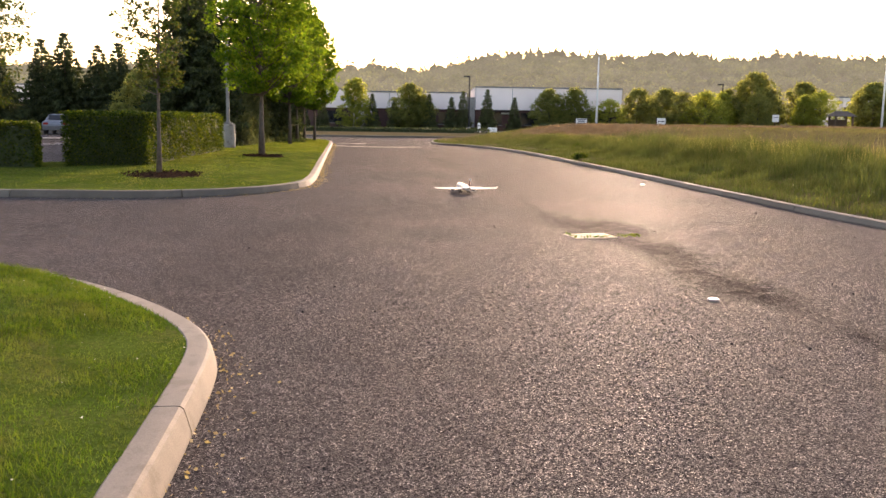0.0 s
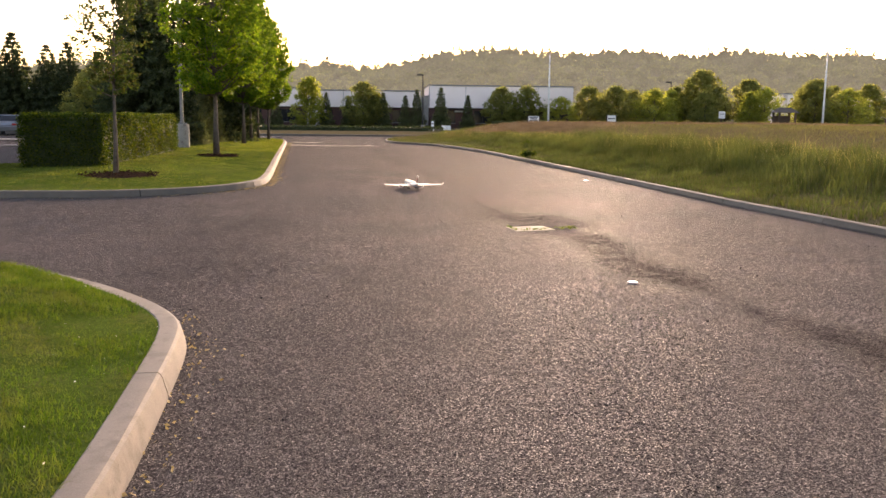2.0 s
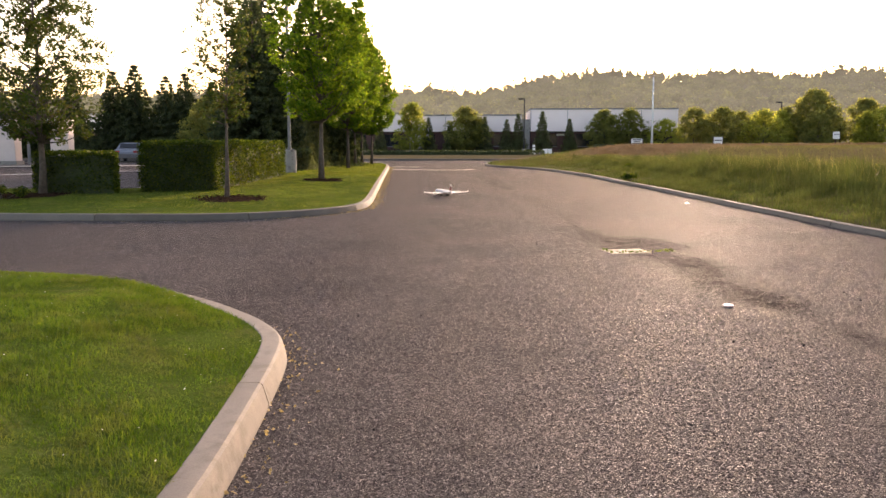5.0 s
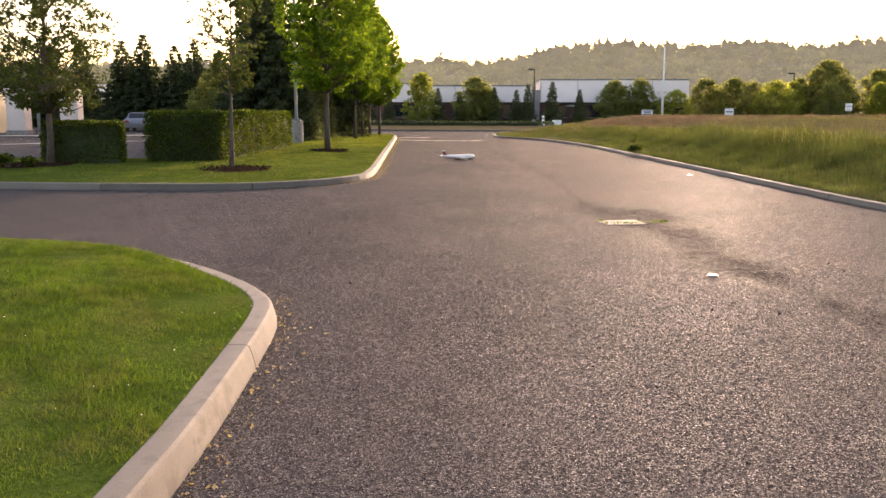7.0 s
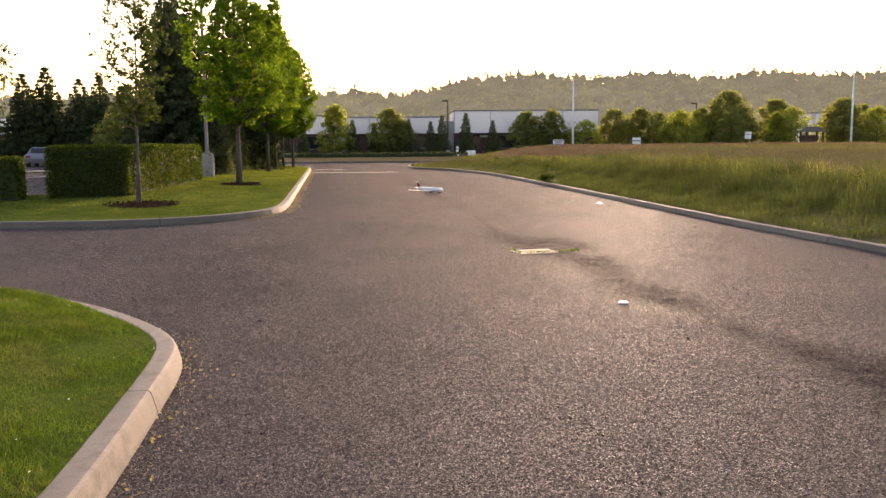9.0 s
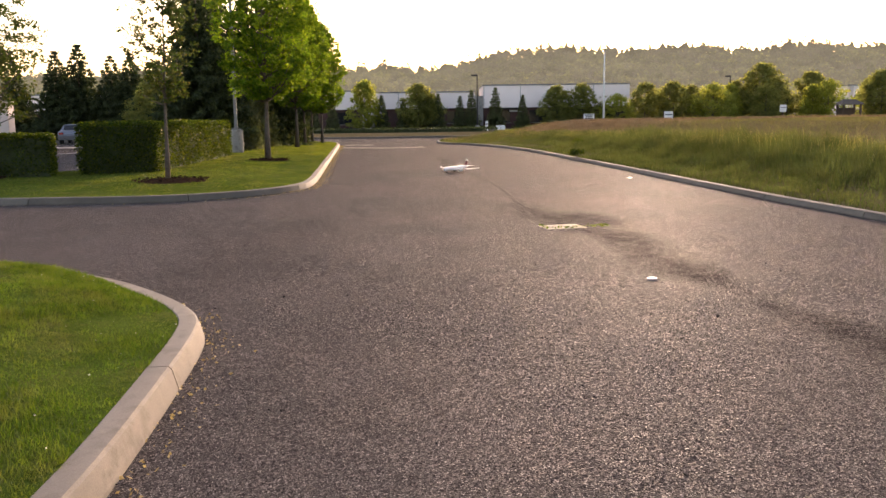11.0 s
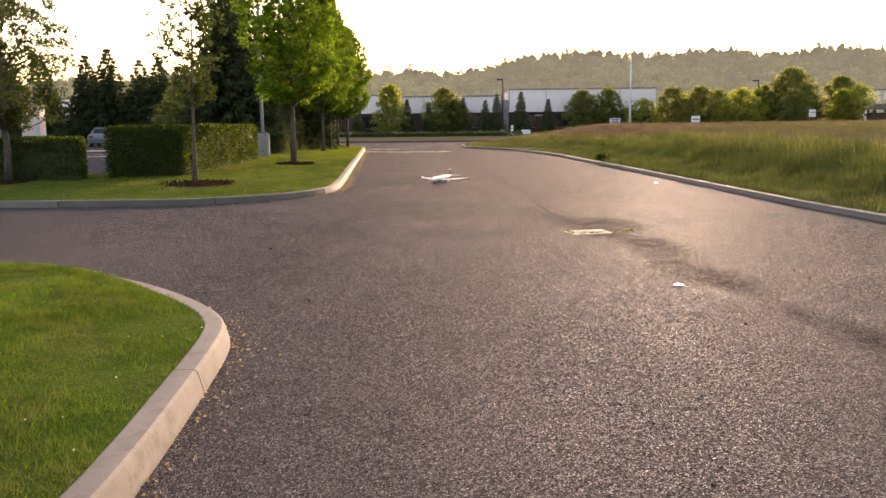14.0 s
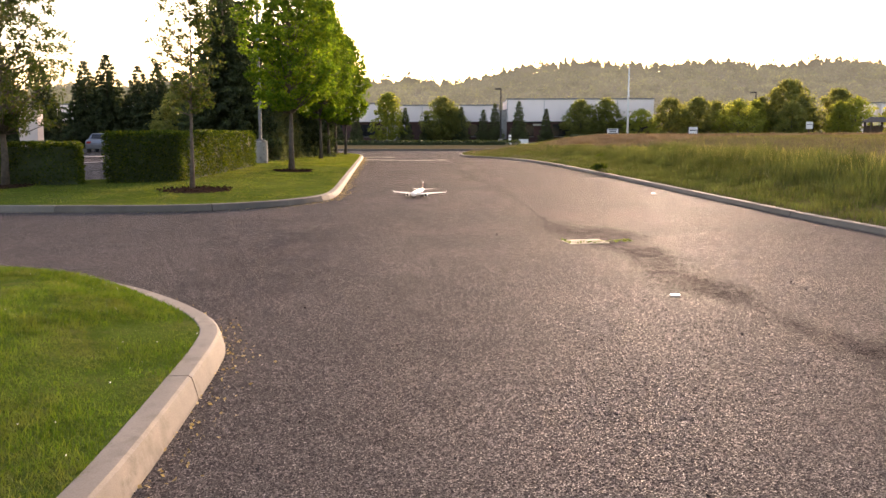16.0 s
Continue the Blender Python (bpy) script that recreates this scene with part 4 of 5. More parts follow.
def moth():
    root = thing("moth", label="small pale moth flying past in the evening light", category="moth")
    bm = bmesh.new()
    tube(bm, [(0, -0.008, 0), (0, 0.0, 0), (0, 0.009, 0)], [0.0012, 0.0024, 0.0014], 8)
    part("body", bm, M["moth"], root, smooth=True)
    for s in (-1, 1):
        for y0, ln in ((0.005, 0.019), (-0.005, 0.014)):
            bm = bmesh.new()
            v = [bm.verts.new(q) for q in ((0, y0 - 0.003, 0), (s * ln * 0.6, y0 - 0.005, 0.006), (s * ln, y0, 0.010), (s * ln * 0.8, y0 + 0.006, 0.008), (0, y0 + 0.003, 0))]
            f = bm.faces.new(v)
            bmesh.ops.solidify(bm, geom=[f], thickness=0.0004)
            part("wing", bm, M["moth"], root)
    return root


def parked_car(x, y, z, turn, paint, label):
    root = thing("parked_car", (x, y, z), turn, label, "car", "parked cars")
    bm = bmesh.new()
    side = [(-2.2, 0.35), (-2.25, 0.7), (-2.1, 0.95), (-1.3, 1.0), (-0.75, 1.42), (0.55, 1.45), (1.25, 0.98), (2.05, 0.85), (2.25, 0.6), (2.2, 0.35)]
    f = bm.faces.new([bm.verts.new((-0.86, a, b)) for a, b in side])
    ex = bmesh.ops.extrude_face_region(bm, geom=[f])
    for v in (g for g in ex["geom"] if isinstance(g, bmesh.types.BMVert)):
        v.co.x = 0.86
    for v in bm.verts:
        if v.co.z > 1.2:
            v.co.x *= 0.8
    bmesh.ops.recalc_face_normals(bm, faces=bm.faces[:])
    bmesh.ops.bevel(bm, geom=bm.edges[:], offset=0.05, segments=2, affect="EDGES")
    body = part("body", bm, paint, root, smooth=False)
    for s in (-1, 1):
        part("side_window", box((0.02, 1.35, 0.3), (s * 0.775, -0.1, 1.2), 0.0, Matrix.Rotation(radians(-s * 22), 4, "Y")), M["glass"], body)
        part("tail_light", box((0.3, 0.05, 0.14), (s * 0.62, -2.22, 0.8), 0.01), M["lamp_red"], body)
        for y0 in (-1.35, 1.35):
            bm = bmesh.new()
            tube(bm, [(s * 0.7, y0, 0.32), (s * 0.88, y0, 0.32)], [0.32, 0.31], 18)
            w = part("wheel", bm, M["rubber"], root)
            bm = bmesh.new()
            tube(bm, [(s * 0.87, y0, 0.32), (s * 0.895, y0, 0.32)], [0.2, 0.18], 14)
            part("rim", bm, M["galv"], w)
    for y0, sgn in ((-1.08, 1), (0.93, -1)):
        part("windscreen", box((1.25, 0.02, 0.48), (0, y0, 1.22), 0.0, Matrix.Rotation(radians(sgn * -52), 4, "X")), M["glass"], body)
    return root


def warehouse():
    """The long low building across the street: pale upper wall over a dark brick base, with bays, windows and parapets."""
    root = thing("warehouse", (0, 112, 0), label="long low warehouse with pale upper walls over dark brick base", category="building")
    bays = [(-75, -10.8, 4.85, 0), (-10.8, 3.9, 4.62, 0.5), (4.95, 23.4, 5.35, -0.4)]
    for x0, x1, top, set_back in bays:
        w, c = x1 - x0, (x0 + x1) / 2
        up = part("upper_wall", box((w, 14, top - 2.62), (c, 7 + set_back, (top + 2.62) / 2)), M["wall_white"], root, "pale painted concrete upper wall")
        part("parapet", box((w + 0.15, 14.2, 0.16), (c, 7 + set_back, top + 0.083), 0.02), M["galv"], up)
        part("brick_base", box((w - 0.1, 13.6, 2.70), (c, 7.15 + set_back, 1.268)), M["wall_dark"], root, "dark brick base wall")
        k = int(w // 4.2)
        for i in range(k):
            x = x0 + (i + 0.5) * w / k
            if x < -40:
                continue
            win = part("window", box((2.2, 0.08, 1.5), (x, 0.33 + set_back, 1.5), 0.01), M["glass"], root, "dark glazed window")
            part("mullion", box((0.07, 0.05, 1.5), (x, 0.255 + set_back, 1.5)), M["dark_metal"], win)
            part("window_sill", box((2.3, 0.12, 0.08), (x, 0.23 + set_back, 0.7)), M["base"], win)
            part("panel_joint", box((0.05, 0.05, top - 2.8), (x0 + i * w / k + 0.06, set_back - 0.022, (top + 2.7) / 2)), M["galv"], up)
    tower = part("corner_pier", box((1.0, 3.0, 4.1), (4.42, 1.2, 1.95)), M["base"], root, "grey corner pier")
    part("pier_cap", box((1.1, 3.1, 0.12), (4.42, 1.2, 4.06)), M["galv"], tower)
    part("door_panel", box((2.6, 0.1, 2.3), (-9.2, 0.70, 1.1), 0.01), M["wall_white"], root, "pale roller door")
    part("bar", box((1.5, 0.06, 0.22), (9.0, -0.21, 2.2)), M["sign_white"], root)
    part("awning", box((3.2, 1.0, 0.14), (8.8, -0.5, 2.52), 0.02), M["dark_metal"], root)


def right_building():
    root = thing("office_building", (0, 150, 0), label="pale flat-roofed office building behind the trees", category="building")
    wall = part("wall", box((34, 14, 6.0), (86, 8, 2.95)), M["wall_white"], root)
    part("parapet", box((34.3, 14.3, 0.2), (86, 8, 6.05), 0.02), M["galv"], wall)
    part("brick_base", box((33.6, 0.5, 2.0), (86, 0.76, 0.98)), M["wall_dark"], root)
    for i in range(8):
        w = part("window", box((2.0, 0.1, 1.9), (71 + i * 4.1, 0.96, 3.4), 0.01), M["glass"], root)
        part("mullion", box((0.06, 0.05, 1.9), (71 + i * 4.1, 0.885, 3.4)), M["dark_metal"], w)
    for i in range(5):
        part("pier", box((0.6, 0.3, 5.9), (69.4 + i * 8.2, 0.86, 2.93)), M["pink"], root)


def kiosk():
    root = thing("entrance_shelter", (45.9, 100, 0.05), label="small dark timber shelter with a pitched roof", category="shelter")
    for sx in (-1, 1):
        for sy in (-1, 1):
            part("post", box((0.2, 0.2, 2.3), (sx * 0.95, sy * 0.8, 1.15), 0.01), M["wood"], root)
    part("back_panel", box((1.7, 0.1, 1.7), (0, 0.8, 1.1)), M["wood"], root)
    bm = bmesh.new()
    v = [bm.verts.new(q) for q in ((-1.35, -1.1, 2.3), (1.35, -1.1, 2.3), (1.35, 1.1, 2.3), (-1.35, 1.1, 2.3), (-0.7, 0, 2.9), (0.7, 0, 2.9))]
    for f in ((0, 1, 5, 4), (2, 3, 4, 5), (1, 2, 5), (3, 0, 4), (3, 2, 1, 0)):
        bm.faces.new([v[i] for i in f])
    part("roof", bm, M["roof"], root)


def left_building():
    """The near end of a low stuccoed gatehouse beyond the car park: pale square columns before a recessed front."""
    root = thing("stucco_gatehouse", (-28.6, 50.0, 0.1), 8, "low cream stucco gatehouse with pale square columns", "building")
    wall = part("wall", box((9, 5, 2.5), (-6.6, 4.5, 1.2)), M["cream"], root)
    part("coping", box((9.2, 5.2, 0.14), (-6.6, 4.5, 2.52), 0.02), M["galv"], wall)
    for x, y in ((0.1, 0.3), (2.85, 1.2), (-3.4, 0.3)):
        c = part("column", box((1.05, 1.05, 2.62), (x, y, 1.27), 0.02), M["pink"], root, "pale stucco column")
        part("plinth", box((1.2, 1.2, 0.3), (x, y, 0.1), 0.02), M["base"], c)
        part("cap", box((1.15, 1.15, 0.1), (x, y, 2.63), 0.02), M["pink"], c)
    bm = bmesh.new()
    tube(bm, [(1.25, 0.2, -0.05), (1.25, 0.2, 1.75)], [0.09, 0.09], 12)
    part("bollard", bm, M["galv"], root)
    for i in range(2):
        w = part("window", box((1.6, 0.1, 1.3), (-4.0 - i * 3.2, 1.97, 1.35), 0.01), M["glass"], wall)
        part("mullion", box((0.06, 0.06, 1.3), (-4.0 - i * 3.2, 1.9, 1.35)), M["dark_metal"], w)


def hill():
    """A long wooded ridge closing the view: a slope of soil clad in crowns, with a ragged skyline of taller trees. Its
    haze is emission in the material.
    """
    def ridge(x):
        return (42 + 16.5 * smooth01(x, 5, 75) + 2.2 * np.exp(-((x + 52) / 16) ** 2) - 3.2 * np.exp(-((x - 105) / 38) ** 2) - 3.0 * smooth01(x, 190, 270) + 2.0 * np.sin(x * 0.021 + 1) + 1.5 * np.sin(x * 0.07)
                - 4 * (1 - smooth01(x, -330, -90)))
    xs = np.arange(-760, 900, 20.0)
    ts = np.linspace(0, 1, 16)
    v = [(x, 430 + 300 * t, -1 + (ridge(x) - 6) * (t ** 0.85)) for t in ts for x in xs] + [(x, 1100, 5) for x in xs]
    w = len(xs)
    f = [(j * w + i, j * w + i + 1, (j + 1) * w + i + 1, (j + 1) * w + i) for j in range(len(ts)) for i in range(w - 1)]
    tagged(mesh_of("hill", v, f, M["hill"], smooth=True), "wooded hill closing the view, haze added as a faint glow", "hill", kind="structure")
    r = np.random.default_rng(21)
    cs, rs = [], []
    n = 5200
    x, t = r.uniform(-480, 560, n), r.uniform(0.03, 1, n) ** 0.8
    y, z = 430 + 300 * t, -1 + (ridge(x) - 6) * t ** 0.85
    size = r.uniform(2.2, 5.0, n)
    for k in range(n):
        cs.append((x[k], y[k], z[k] + size[k] * 0.6))
        rs.append(size[k])
    v1 = leaf_cloud(cs, rs, 46, 1.9, r, 0.9)
    cs, rs = [], []
    n = 900
    x = r.uniform(-480, 560, n)
    for a in x:
        top = r.uniform(5.0, 10.0) if r.uniform() < 0.22 else r.uniform(2.5, 6)
        zb, yy = float(ridge(a)) - 6, 726 + r.uniform(-8, 6)
        pointed = r.uniform() < 0.4
        for q in np.linspace(0, 1, 7):
            cs.append((a, yy, zb + top * q))
            rs.append((2.6 * (1 - q) + 0.35) if pointed else 3.4 * math.sin(math.pi * (0.25 + 0.65 * q)) + 0.4)
    v2 = leaf_cloud(cs, rs, 26, 1.3, r, 0.8)
    v, f = join_clouds(v1, v2)
    tagged(mesh_of("hill_trees", v.tolist(), f.tolist(), M["hill"]), "dense woodland covering the distant hill, haze added as a faint glow", "woodland", kind="stuff")


def shrub(x, y, z, rad, high, material, label, seed, leaf_size=0.06, count=900):
    """A low bush: a few stems and a loose mass of leaves."""
    r = np.random.default_rng(seed)
    root = thing("shrub", (x, y, z), label=label, category="shrub")
    cs = []
    for i in range(5):
        a, q = r.uniform(0, math.tau), r.uniform(0.3, 0.8)
        tip = (math.cos(a) * rad * q, math.sin(a) * rad * q, high * r.uniform(0.5, 0.8))
        bm = bmesh.new()
        tube(bm, [(0, 0, -0.03), tip], [0.014, 0.006], 5)
        part("stem", bm, M["bark"], root)
        cs.append(tip)
    v, f = leaf_cloud(cs, [min(rad, high) * 0.62] * 5, count // 5, leaf_size, r, 0.7)
    v[:, 2] = np.maximum(v[:, 2], 0.0)
    mesh_of("foliage", v.tolist(), f.tolist(), material, root)


def strip(name, pts, width, z, material, label, category="road marking"):
    """A thin painted or cast strip along a plan line."""
    line = [np.array(p, float) for p in pts]
    a, c = offset_line(line, 1, width / 2), offset_line(line, -1, width / 2)
    v = [(*p, z) for p in a] + [(*p, z) for p in c] + [(*p, z - 0.02) for p in a] + [(*p, z - 0.02) for p in c]
    n = len(a)
    f = [(i, n + i, n + i + 1, i + 1) for i in range(n - 1)] + [(i, i + 1, 2 * n + i + 1, 2 * n + i) for i in range(n - 1)] + [(n + i + 1, n + i, 3 * n + i, 3 * n + i + 1) for i in range(n - 1)]
    tagged(mesh_of(name, v, f, material), label, category, kind="structure")


def bollard(x, y):
    root = thing("bollard", (x, y, 0.14), label="short white bollard on the verge", category="bollard")
    bm = bmesh.new()
    tube(bm, [(0, 0, -0.05), (0, 0, 0.85), (0, 0, 0.95)], [0.14, 0.14, 0.08], 12)
    part("post", bm, M["white_paint"], root)
    bm = bmesh.new()
    tube(bm, [(0, 0, 0.62), (0, 0, 0.72)], [0.145, 0.145], 12)
    part("band", bm, M["galv"], root)


def utility_box(x, y):
    root = thing("utility_box", (x, y, 0.05), label="low white utility cabinet before the warehouse", category="utility box")
    body = part("cabinet", box((0.95, 0.6, 0.5), (0, 0, 0.3), 0.03), M["white_paint"], root)
    part("door_seam", box((0.02, 0.01, 0.4), (0, -0.304, 0.3)), M["dark_metal"], body)
    part("pad", box((1.1, 0.8, 0.1), (0, 0, 0.03), 0.01), M["base"], root)


def paper_scrap(x, y):
    bm = bmesh.new()
    v = [bm.verts.new(q) for q in ((-0.06, -0.04, 0), (0.05, -0.05, 0.004), (0.07, 0.03, 0.0), (-0.01, 0.05, 0.03), (-0.07, 0.03, 0.006))]
    c = bm.verts.new((0.0, 0.0, 0.018))
    for i in range(5):
        bm.faces.new((v[i], v[(i + 1) % 5], c))
    bmesh.ops.solidify(bm, geom=bm.faces[:], thickness=0.002)
    ob = part("paper_scrap", bm, M["white_paint"])
    ob.location = (x, y, 0.006)
    tagged(ob, "crumpled scrap of white paper on the asphalt", "litter")


# ---- build: ground ----
build_ground()
build_road()
sheet("lawn_near", NEAR_POLY, near_height, M["lawn"], 1.0, "green mown lawn on the corner island", "lawn")
sheet("lawn_far", FAR_POLY, far_height, M["lawn"], 2.0, "green mown lawn strip with street trees", "lawn")
sheet("field", FIELD_POLY, field_height, M["field"], 3.0, "overgrown field with tall grass and a dry crest", "field")
flat = lambda h: (lambda x, y: np.full(np.shape(x), h))
sheet("car_park", [(-70, 24), (-45, 24.42), (-20, 23.82), (-11, 23.42), (-9.57, 24.22), (-9.72, 32), (-9.92, 45), (-10.42, 55.38), (-70, 55.9)], flat(0.12), M["asphalt"], 8.0, "grey asphalt car park behind the hedges", "car park")
sheet("verge", [tuple(p) for p in offset_line(street_line, 1, 0.175)] + [(95, 90), (-60, 90)], flat(0.14), M["field"], 12.0, "grass verge along the far side of the street", "verge")
sheet("far_lot", [(-100, 90.05), (120, 90.05), (120, 135), (-100, 135)], flat(0.05), M["asphalt"], 20.0, "asphalt lot before the warehouse", "car park")

# ---- build: left side ----
t1 = broad_tree("street_tree", 5.3, 0.85, 1.95, 0.066, 150, 30, 0.16, M["young"], 11, 0.045, "oval", 0.05)
plant(t1, -6.32, 20.1, 0.2, 30, "thin young street tree with sparse leaves in a mulch ring", "tree", "street trees")
mulch_ring(-6.2, 19.9, 0.195, 0.85, 0.95, 5)
t0 = broad_tree("street_tree", 6.2, 1.75, 1.5, 0.075, 320, 46, 0.24, M["young"], 14, 0.075, "oval")
plant(t0, -11.2, 20.9, 0.2, 100, "young street tree with an open leafy crown beside a hedge", "tree", "street trees")
mulch_ring(-11.4, 20.6, 0.215, 1.0, 1.0, 6)
t2 = broad_tree("street_tree", 8.0, 1.8, 2.3, 0.11, 380, 56, 0.25, M["maple"], 15, 0.078, "oval")
plant(t2, -5.95, 29.9, 0.17, 0, "bright green maple street tree in the lawn strip", "tree", "street trees")
mulch_ring(-5.9, 29.7, 0.185, 0.7, 0.7, 8)
for x, y, turn, sc in ((-7.15, 42.8, 70, 0.95), (-7.7, 48.5, 160, 0.9), (-7.95, 53.0, 250, 0.92), (-7.0, 50.6, 20, 0.84)):
    again(t2, x, y, 0.17, turn, sc)
hedge([(-9.15, 21.85), (-7.45, 22.85), (-7.95, 33.0), (-9.35, 33.0), (-9.25, 23.3)], 0.2, 1.54, "large clipped green hedge beside the lawn", 3)
hedge([(-11.6, 21.2), (-9.55, 21.4), (-10.05, 22.8), (-11.8, 22.8)], 0.2, 1.28, "small clipped dark green hedge beside the lawn", 4)
lamp_post(-8.4, 35.65, 0.2)
sp = conifer("spruce", 9.5, 2.7, 36, M["spruce"], 31, 0.24, 30)
plant(sp, -11.2, 42.5, 0.15, 0, "tall dark spruce behind the hedge", "tree", "dark spruces")
for x, y, turn, sc in ((-10.6, 38.5, 60, 0.86), (-9.9, 46.5, 130, 0.95), (-12.6, 46, 220, 0.9), (-9.6, 51, 310, 0.75)):
    again(sp, x, y, 0.15, turn, sc)
ar = conifer("arborvitae", 3.4, 0.75, 20, M["cedar"], 33, 0.14, 30, 0.1)
plant(ar, -8.9, 39.5, 0.18, 0, "narrow green arborvitae shrub in a row", "shrub", "arborvitae row")
for i, y in enumerate((41, 42.6, 44.3, 46, 47.8, 49.5)):
    again(ar, -8.95 - 0.06 * i, y, 0.18, 67 * i, 0.9 + 0.08 * (i % 3))
cf = conifer("fir", 7.5, 3.0, 26, M["spruce"], 37, 0.3, 26)
plant(cf, -28.9, 70, 0.0, 0, "dark fir tree in the row beyond the car park", "tree", "fir row")
for x, y, turn, sc in ((-30.9, 70.5, 50, 0.94), (-34.6, 71, 100, 0.86), (-26.3, 70, 150, 0.88), (-24.4, 69, 200, 0.9), (-22.6, 70, 240, 0.82), (-38, 71, 10, 0.97), (-41.5, 72, 85, 0.9), (-20.4, 68, 300, 0.85), (-45, 72, 130, 1.0), (-18.2, 66, 20, 0.95), (-16.2, 67, 120, 0.9)):
    again(cf, x, y, 0.0, turn, sc)
parked_car(-26.4, 63.0, -0.06, 12, M["car_silver"], "silver parked car beyond the hedges")
parked_car(-19.3, 58.0, 0.0, 90, M["car_dark"], "dark parked car beyond the hedges")
left_building()
shrub(-11.5, 19.7, 0.2, 0.55, 0.3, M["hedge"], "low dark shrub at the foot of a young tree", 61, 0.06, 1500)
shrub(-29.6, 47.5, 0.12, 1.0, 1.0, M["hedge"], "round shrub beside the gatehouse", 62, 0.12, 900)
strip("lot_line", [(-30, 33.0), (-20.4, 35.6), (-16.9, 39.9), (-13, 42)], 0.12, 0.126, M["sign_white"], "white painted line on the car park")
strip("lot_walk", [(-34, 43.0), (-24, 45.2), (-10.6, 48.5)], 1.2, 0.2, M["strip"], "pale concrete walk beside the car park", "pavement")

# ---- build: right side and distance ----
warehouse()
right_building()
kiosk()
far_lamp(3.93, 105, 6.4, M["dark_metal"], "dark lamp post in front of the warehouse")
far_lamp(36.2, 112, 6.2, M["dark_metal"], "dark lamp post among the distant trees")
far_lamp(43.5, 112, 5.5, M["dark_metal"], "dark lamp post among the distant trees")
flag_pole(17.2, 95, 0.0, 8.2, "tall white pole beyond the field")
flag_pole(48.0, 95, 0.0, 9.0, "tall white pole beyond the field")
sign(16.1, 98, 0.0, 1.2, 0.72, 0.97, 3, "white roadside sign board with dark lines of writing")
sign(24.95, 98, 0.0, 0.95, 1.45, 0.4, 2, "white upright sign board with faint writing")
sign(37.65, 98, 0.0, 0.78, 0.8, 1.62, 1, "white sign board on a dark post", 1, 8)
bt = broad_tree("lot_tree", 5.4, 2.6, 0.5, 0.22, 210, 34, 0.52, M["broad"], 51, 0.08)
plant(bt, -3.2, 108, 0.05, 0, "green tree in front of the warehouse", "tree", "trees before the warehouse")
yt = broad_tree("lot_tree", 5.9, 2.4, 0.5, 0.22, 180, 30, 0.45, M["broad_light"], 52, 0.07, "cone")
plant(yt, -9.7, 107, 0.05, 0, "yellow-green young tree in front of the warehouse", "tree", "trees before the warehouse")
ct = conifer("lot_fir", 4.6, 1.15, 16, M["cedar"], 53, 0.26, 22)
plant(ct, 3.3, 107.5, 0.05, 0, "dark conical fir in front of the warehouse", "tree", "trees before the warehouse")
wt = broad_tree("lot_tree", 4.9, 3.2, 0.3, 0.2, 170, 30, 0.5, M["broad_light"], 57, 0.08)
plant(wt, 32.6, 107, 0.05, 0, "wide light green tree at the edge of the lot", "tree", "trees along the lot")
dt = broad_tree("lot_tree", 5.2, 2.7, 0.4, 0.2, 190, 30, 0.42, M["broad"], 58, 0.07, "cone")
plant(dt, 24.6, 108, 0.05, 0, "dull green pointed tree at the edge of the lot", "tree", "trees along the lot")
for x, y, turn, sc in ((46.6, 107, 70, 1.05), (21.0, 107, 200, 0.78), (60.5, 113, 20, 1.1)):
    again(wt, x, y, 0.05, turn, sc)
for x, y, turn, sc in ((17.0, 109, 90, 1.0), (38.6, 106, 150, 0.9), (30.9, 111, 210, 0.95), (56.5, 116, 300, 1.15)):
    again(dt, x, y, 0.05, turn, sc)
for x, y, turn, sc in ((-7.7, 108, 40, 0.9), (-0.8, 108, 80, 0.92), (1.9, 108, 120, 0.85), (6.2, 107, 160, 1.05), (9.5, 107, 200, 0.86), (-5.1, 108.5, 10, 0.8), (-13.5, 106, 60, 0.8), (-16, 106, 100, 0.9)):
    again(ct, x, y, 0.05, turn, sc)
for x, y, turn, sc in ((13.8, 108, 30, 0.92), (28.3, 109, 150, 0.98), (40.2, 112, 230, 1.38), (37.2, 113, 20, 1.0), (47.2, 114, 270, 1.2), (55.5, 112, 60, 1.2), (-1.8, 108.6, 300, 0.75), (61, 118, 5, 1.1), (34.2, 114, 33, 0.9), (43, 116, 77, 1.05), (66, 118, 240, 1.15), (20.3, 113, 10, 0.85), (27, 113, 95, 0.85), (-21.3, 65, 45, 0.84)):
    again(bt, x, y, 0.05, turn, sc)
for x, y, turn, sc in ((44.2, 106, 180, 0.8), (35.6, 110, 20, 0.85)):
    again(yt, x, y, 0.05, turn, sc)
hedge([(12, 102), (92, 104), (92, 105.5), (12, 103.5)], 0.04, 1.0, "dark low shrubbery under the distant trees", 10, 50, 0.22, "cedar")
hedge([(-36, 83), (5.0, 83.0), (5.0, 84.2), (-36, 84.2)], 0.1, 0.55, "low dark hedge along the verge", 9, 60, 0.2, "spruce")
bollard(4.16, 86.3)
utility_box(5.9, 92.5)
shrub(4.75, 30.9, 0.1, 0.25, 0.3, M["hedge"], "small dark weed bush at the edge of the field", 63, 0.07, 500)
shrub(5.9, 38.5, 0.2, 0.28, 0.3, M["hedge"], "small dark weed bush at the edge of the field", 64, 0.07, 500)
paper_scrap(4.67, 21.5)
hill()

# ---- build: road furniture and small things ----
drain_cover()
survey_cap()
cracks()
plane = airliner()
bug = moth()

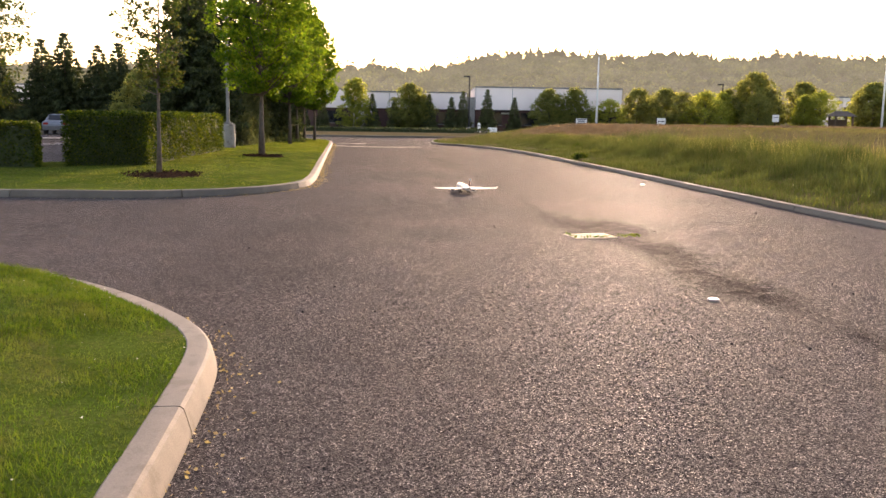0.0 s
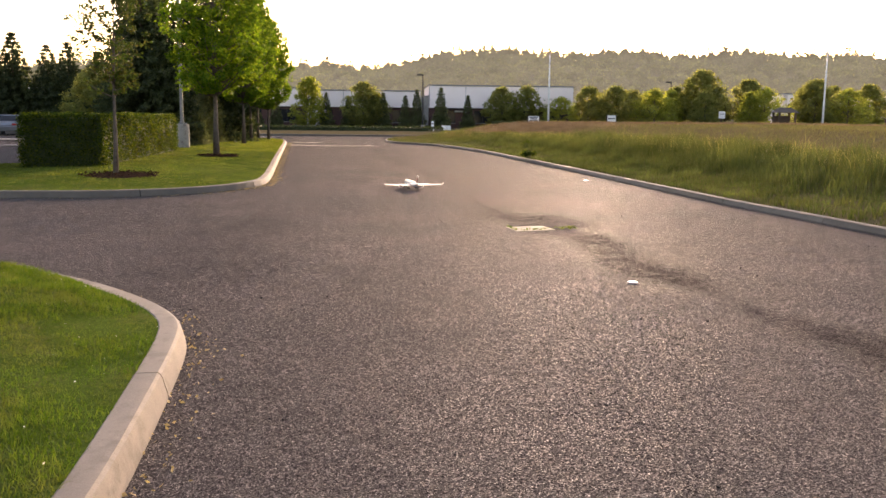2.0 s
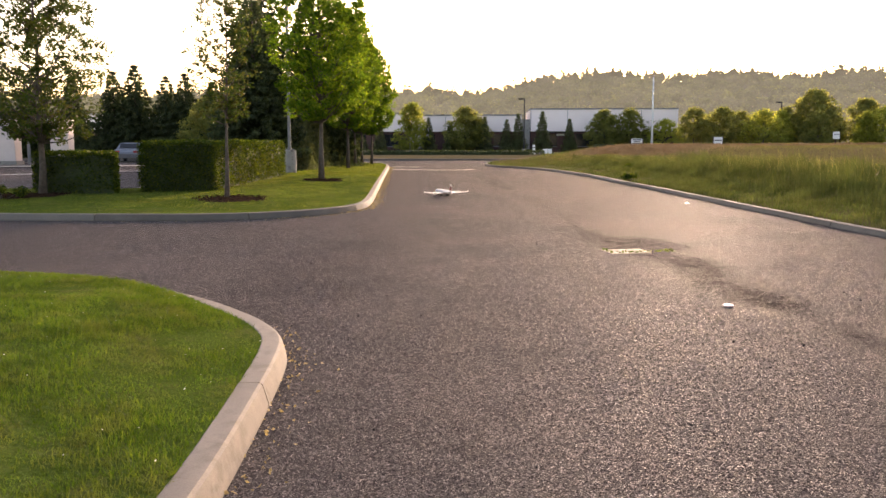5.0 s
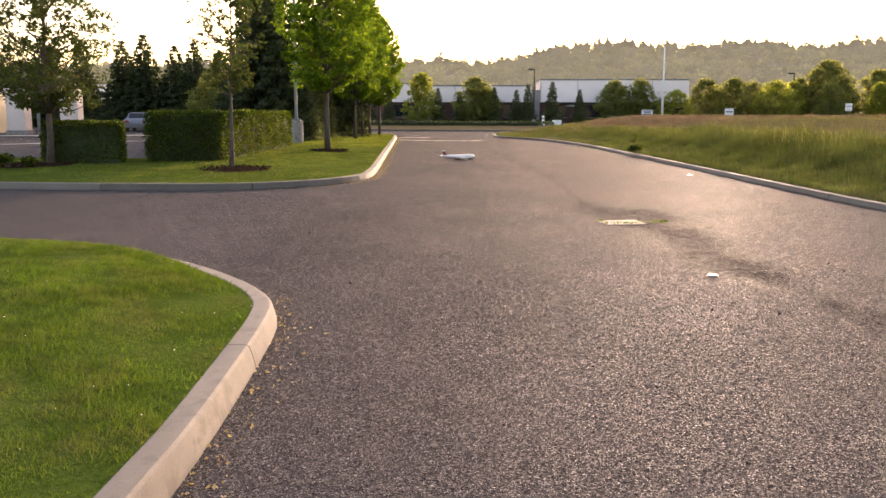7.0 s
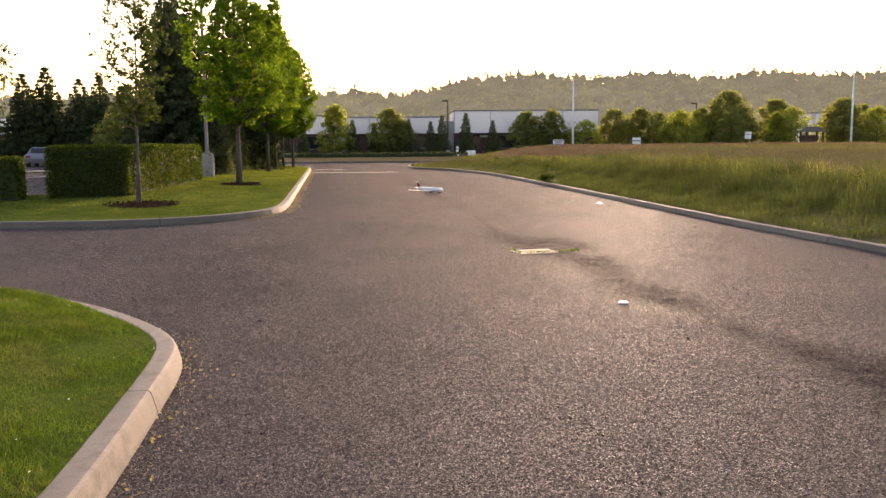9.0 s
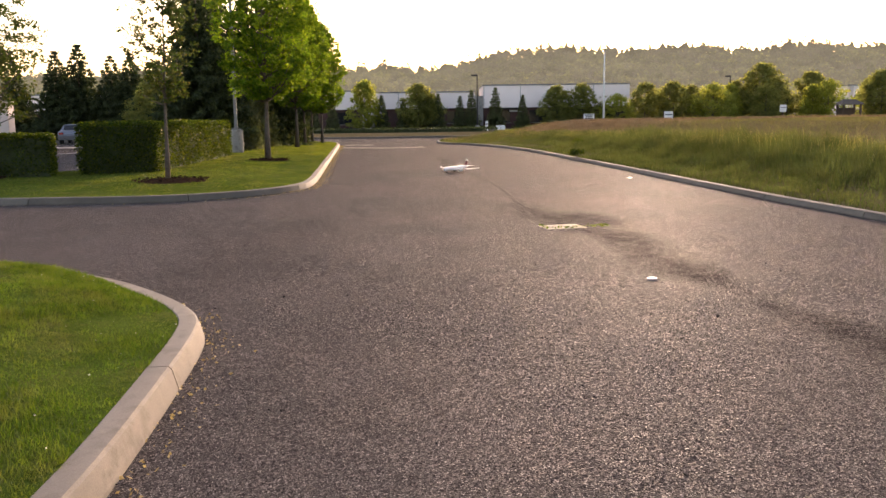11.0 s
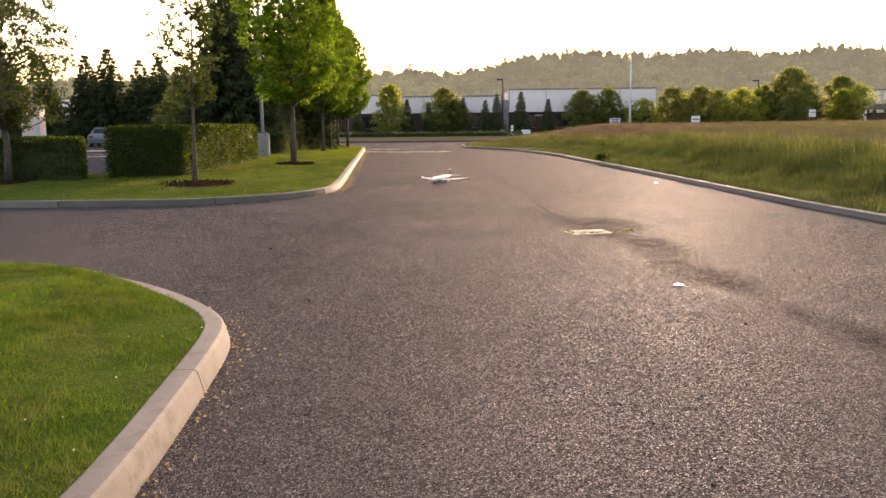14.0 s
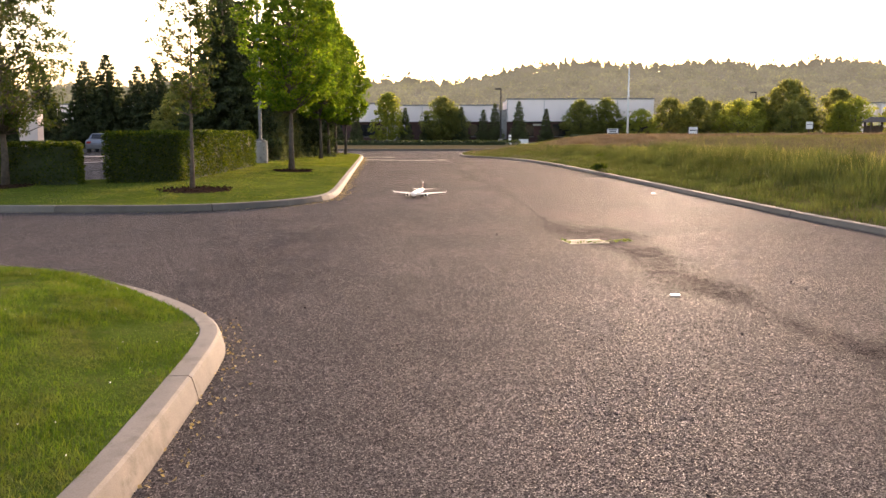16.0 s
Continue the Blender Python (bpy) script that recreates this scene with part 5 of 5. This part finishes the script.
# ---- build: grass ----
blades("lawn_blades", NEAR_POLY, near_height, 330000, (-7.5, -1.4, 1.8, 9.6), 0.042, 0.0024, M["blade"], "short green blades of mown lawn", lean=1.3, seed=2, tuft=1.0)
blades("lawn_blades", FAR_POLY, far_height, 110000, (-14, -3.0, 16.4, 34), 0.036, 0.006, M["far_blade"], "short green blades of mown lawn", lean=1.2, seed=3)
blades("lawn_blades", FAR_POLY, far_height, 70000, (-10, -4.3, 34, 56), 0.04, 0.014, M["far_blade"], "short green blades of mown lawn", seed=7)
def bank_growth(x, y):
    """Low at the kerb, tallest along the top of the bank."""
    d = away(x, y, right_line)
    return (0.55 + 0.95 * smooth01(d, 0.6, 3.6)) * (1 - 0.5 * smooth01(y, 30, 46))


blades("field_grass", FIELD_POLY, field_height, 420000, (-0.5, 17, 9, 60), 0.33, 0.0062, M["tall"], "tall seeding grass on the bank at the edge of the field",
       keep=lambda x, y, r: away(x, y, right_line) < 4.4 + 1.3 * r.uniform(0, 1, len(x)), seed=4, tuft=1.1, lean=0.8, grow=bank_growth)
blades("seed_heads", FIELD_POLY, field_height, 60000, (-0.5, 17, 9, 60), 0.54, 0.005, M["seed"], "pale seed heads along the top of the grassy bank",
       keep=lambda x, y, r: np.abs(away(x, y, right_line) - 4.2) < 1.5 * r.uniform(0, 1, len(x)), seed=9, tuft=0.9, lean=0.6, grow=lambda x, y: 1 - 0.5 * smooth01(y, 30, 46))
blades("field_grass", FIELD_POLY, field_height, 190000, (-1, 75, 12, 66.5), 0.10, 0.012, M["olive"], "rough olive brown grass on the field", seed=5,
       keep=lambda x, y, r: away(x, y, right_line) > 4.0)
blades("dry_grass", FIELD_POLY, field_height, 150000, (0, 17, 46, 63), 0.2, 0.012, M["dry"], "dry straw-coloured grass on the hump of the field",
       keep=lambda x, y, r: r.uniform(0, 1, len(x)) < 1.3 * np.exp(-((x - 7.6) / 3.8) ** 2 - ((y - 56.5) / 4.5) ** 2), seed=6)
blades("dry_grass", FIELD_POLY, field_height, 150000, (8, 85, 55.5, 60), 0.2, 0.014, M["dry"], "dry straw-coloured grass on the crest of the field",
       keep=lambda x, y, r: r.uniform(0, 1, len(x)) < np.exp(-((y - 57.6) / 0.9) ** 2), seed=8)
build_kerb("kerb_right", right_line, -1, "grey cast concrete kerb along the field", 3.0, 1.0, 0.10, "shaded_kerb")
build_kerb("kerb_near", near_line, 1, "pale cast concrete kerb round the corner lawn", 3.0, 0.87)
build_kerb("kerb_far", far_line, 1, "grey concrete kerb round the tree lawn, shade painted into its colour", 3.0, 1.4, 0.13, "shaded_kerb")
build_kerb("kerb_street", street_line, 1, "concrete kerb along the far side of the street, in the shade-darkened colour", 8.0, material="shaded_kerb")


def motions():
    """The model airliner taxis away, wheels round and comes back; a moth flies past."""
    way = [(0.0, 0.32, 18.65, 9), (1.0, 0.31, 18.65, 9), (1.5, 0.30, 18.68, 10), (2.0, 0.27, 18.84, 10), (2.5, 0.22, 19.22, 11), (3.0, 0.10, 20.0, 14), (3.5, -0.12, 21.05, 18),
           (4.0, -0.53, 22.2, 23), (4.5, -1.03, 23.3, 27), (4.7, -1.22, 23.7, 27), (5.3, -1.62, 24.9, 14), (5.9, -1.82, 26.1, -2), (6.5, -1.65, 27.05, -28), (7.0, -1.3, 27.65, -52), (7.5, -0.79, 27.95, -88),
           (8.0, -0.28, 27.6, -112), (8.6, 0.22, 27.1, -128), (9.2, 0.58, 26.5, -150), (9.8, 0.72, 25.8, -182), (10.2, 0.69, 25.4, -203), (10.5, 0.61, 25.15, -212), (11.0, 0.40, 24.8, -213), (11.5, 0.18, 24.4, -212),
           (12.0, -0.04, 24.08, -209), (12.5, -0.23, 23.74, -207), (13.0, -0.38, 23.4, -205), (13.5, -0.51, 22.98, -203), (14.0, -0.65, 22.5, -201), (14.5, -0.78, 21.98, -199),
           (15.0, -0.89, 21.4, -194), (15.5, -0.98, 20.88, -191), (16.0, -1.07, 20.4, -188)]
    walk(plane, [(t, pose(x, y, 0.0, 0, 0, a)) for t, x, y, a in way])
    flight = [(0.0, 0.2, -3.0, 0.7, 0), (9.6, 0.2, -1.0, 0.7, 0), (10.0, 0.2, 1.6, 0.75, -10), (10.3, 0.3, 3.5, 1.16, -20), (10.4, 0.29, 3.5, 1.22, 15), (10.5, 0.28, 3.5, 1.29, -15), (10.6, 0.26, 3.5, 1.38, 20), (10.7, 0.24, 3.5, 1.48, -10), (10.9, 0.1, 3.5, 2.1, 10), (11.5, 0.9, 3.4, 3.4, 0), (13.0, 1.5, -4.0, 2.0, 0), (14.5, 2.0, -6.0, 0.02, 0), (16.0, 2.0, -6.0, 0.02, 0)]
    walk(bug, [(t, pose(x, y, z, 20, a, a)) for t, x, y, z, a in flight])


motions()
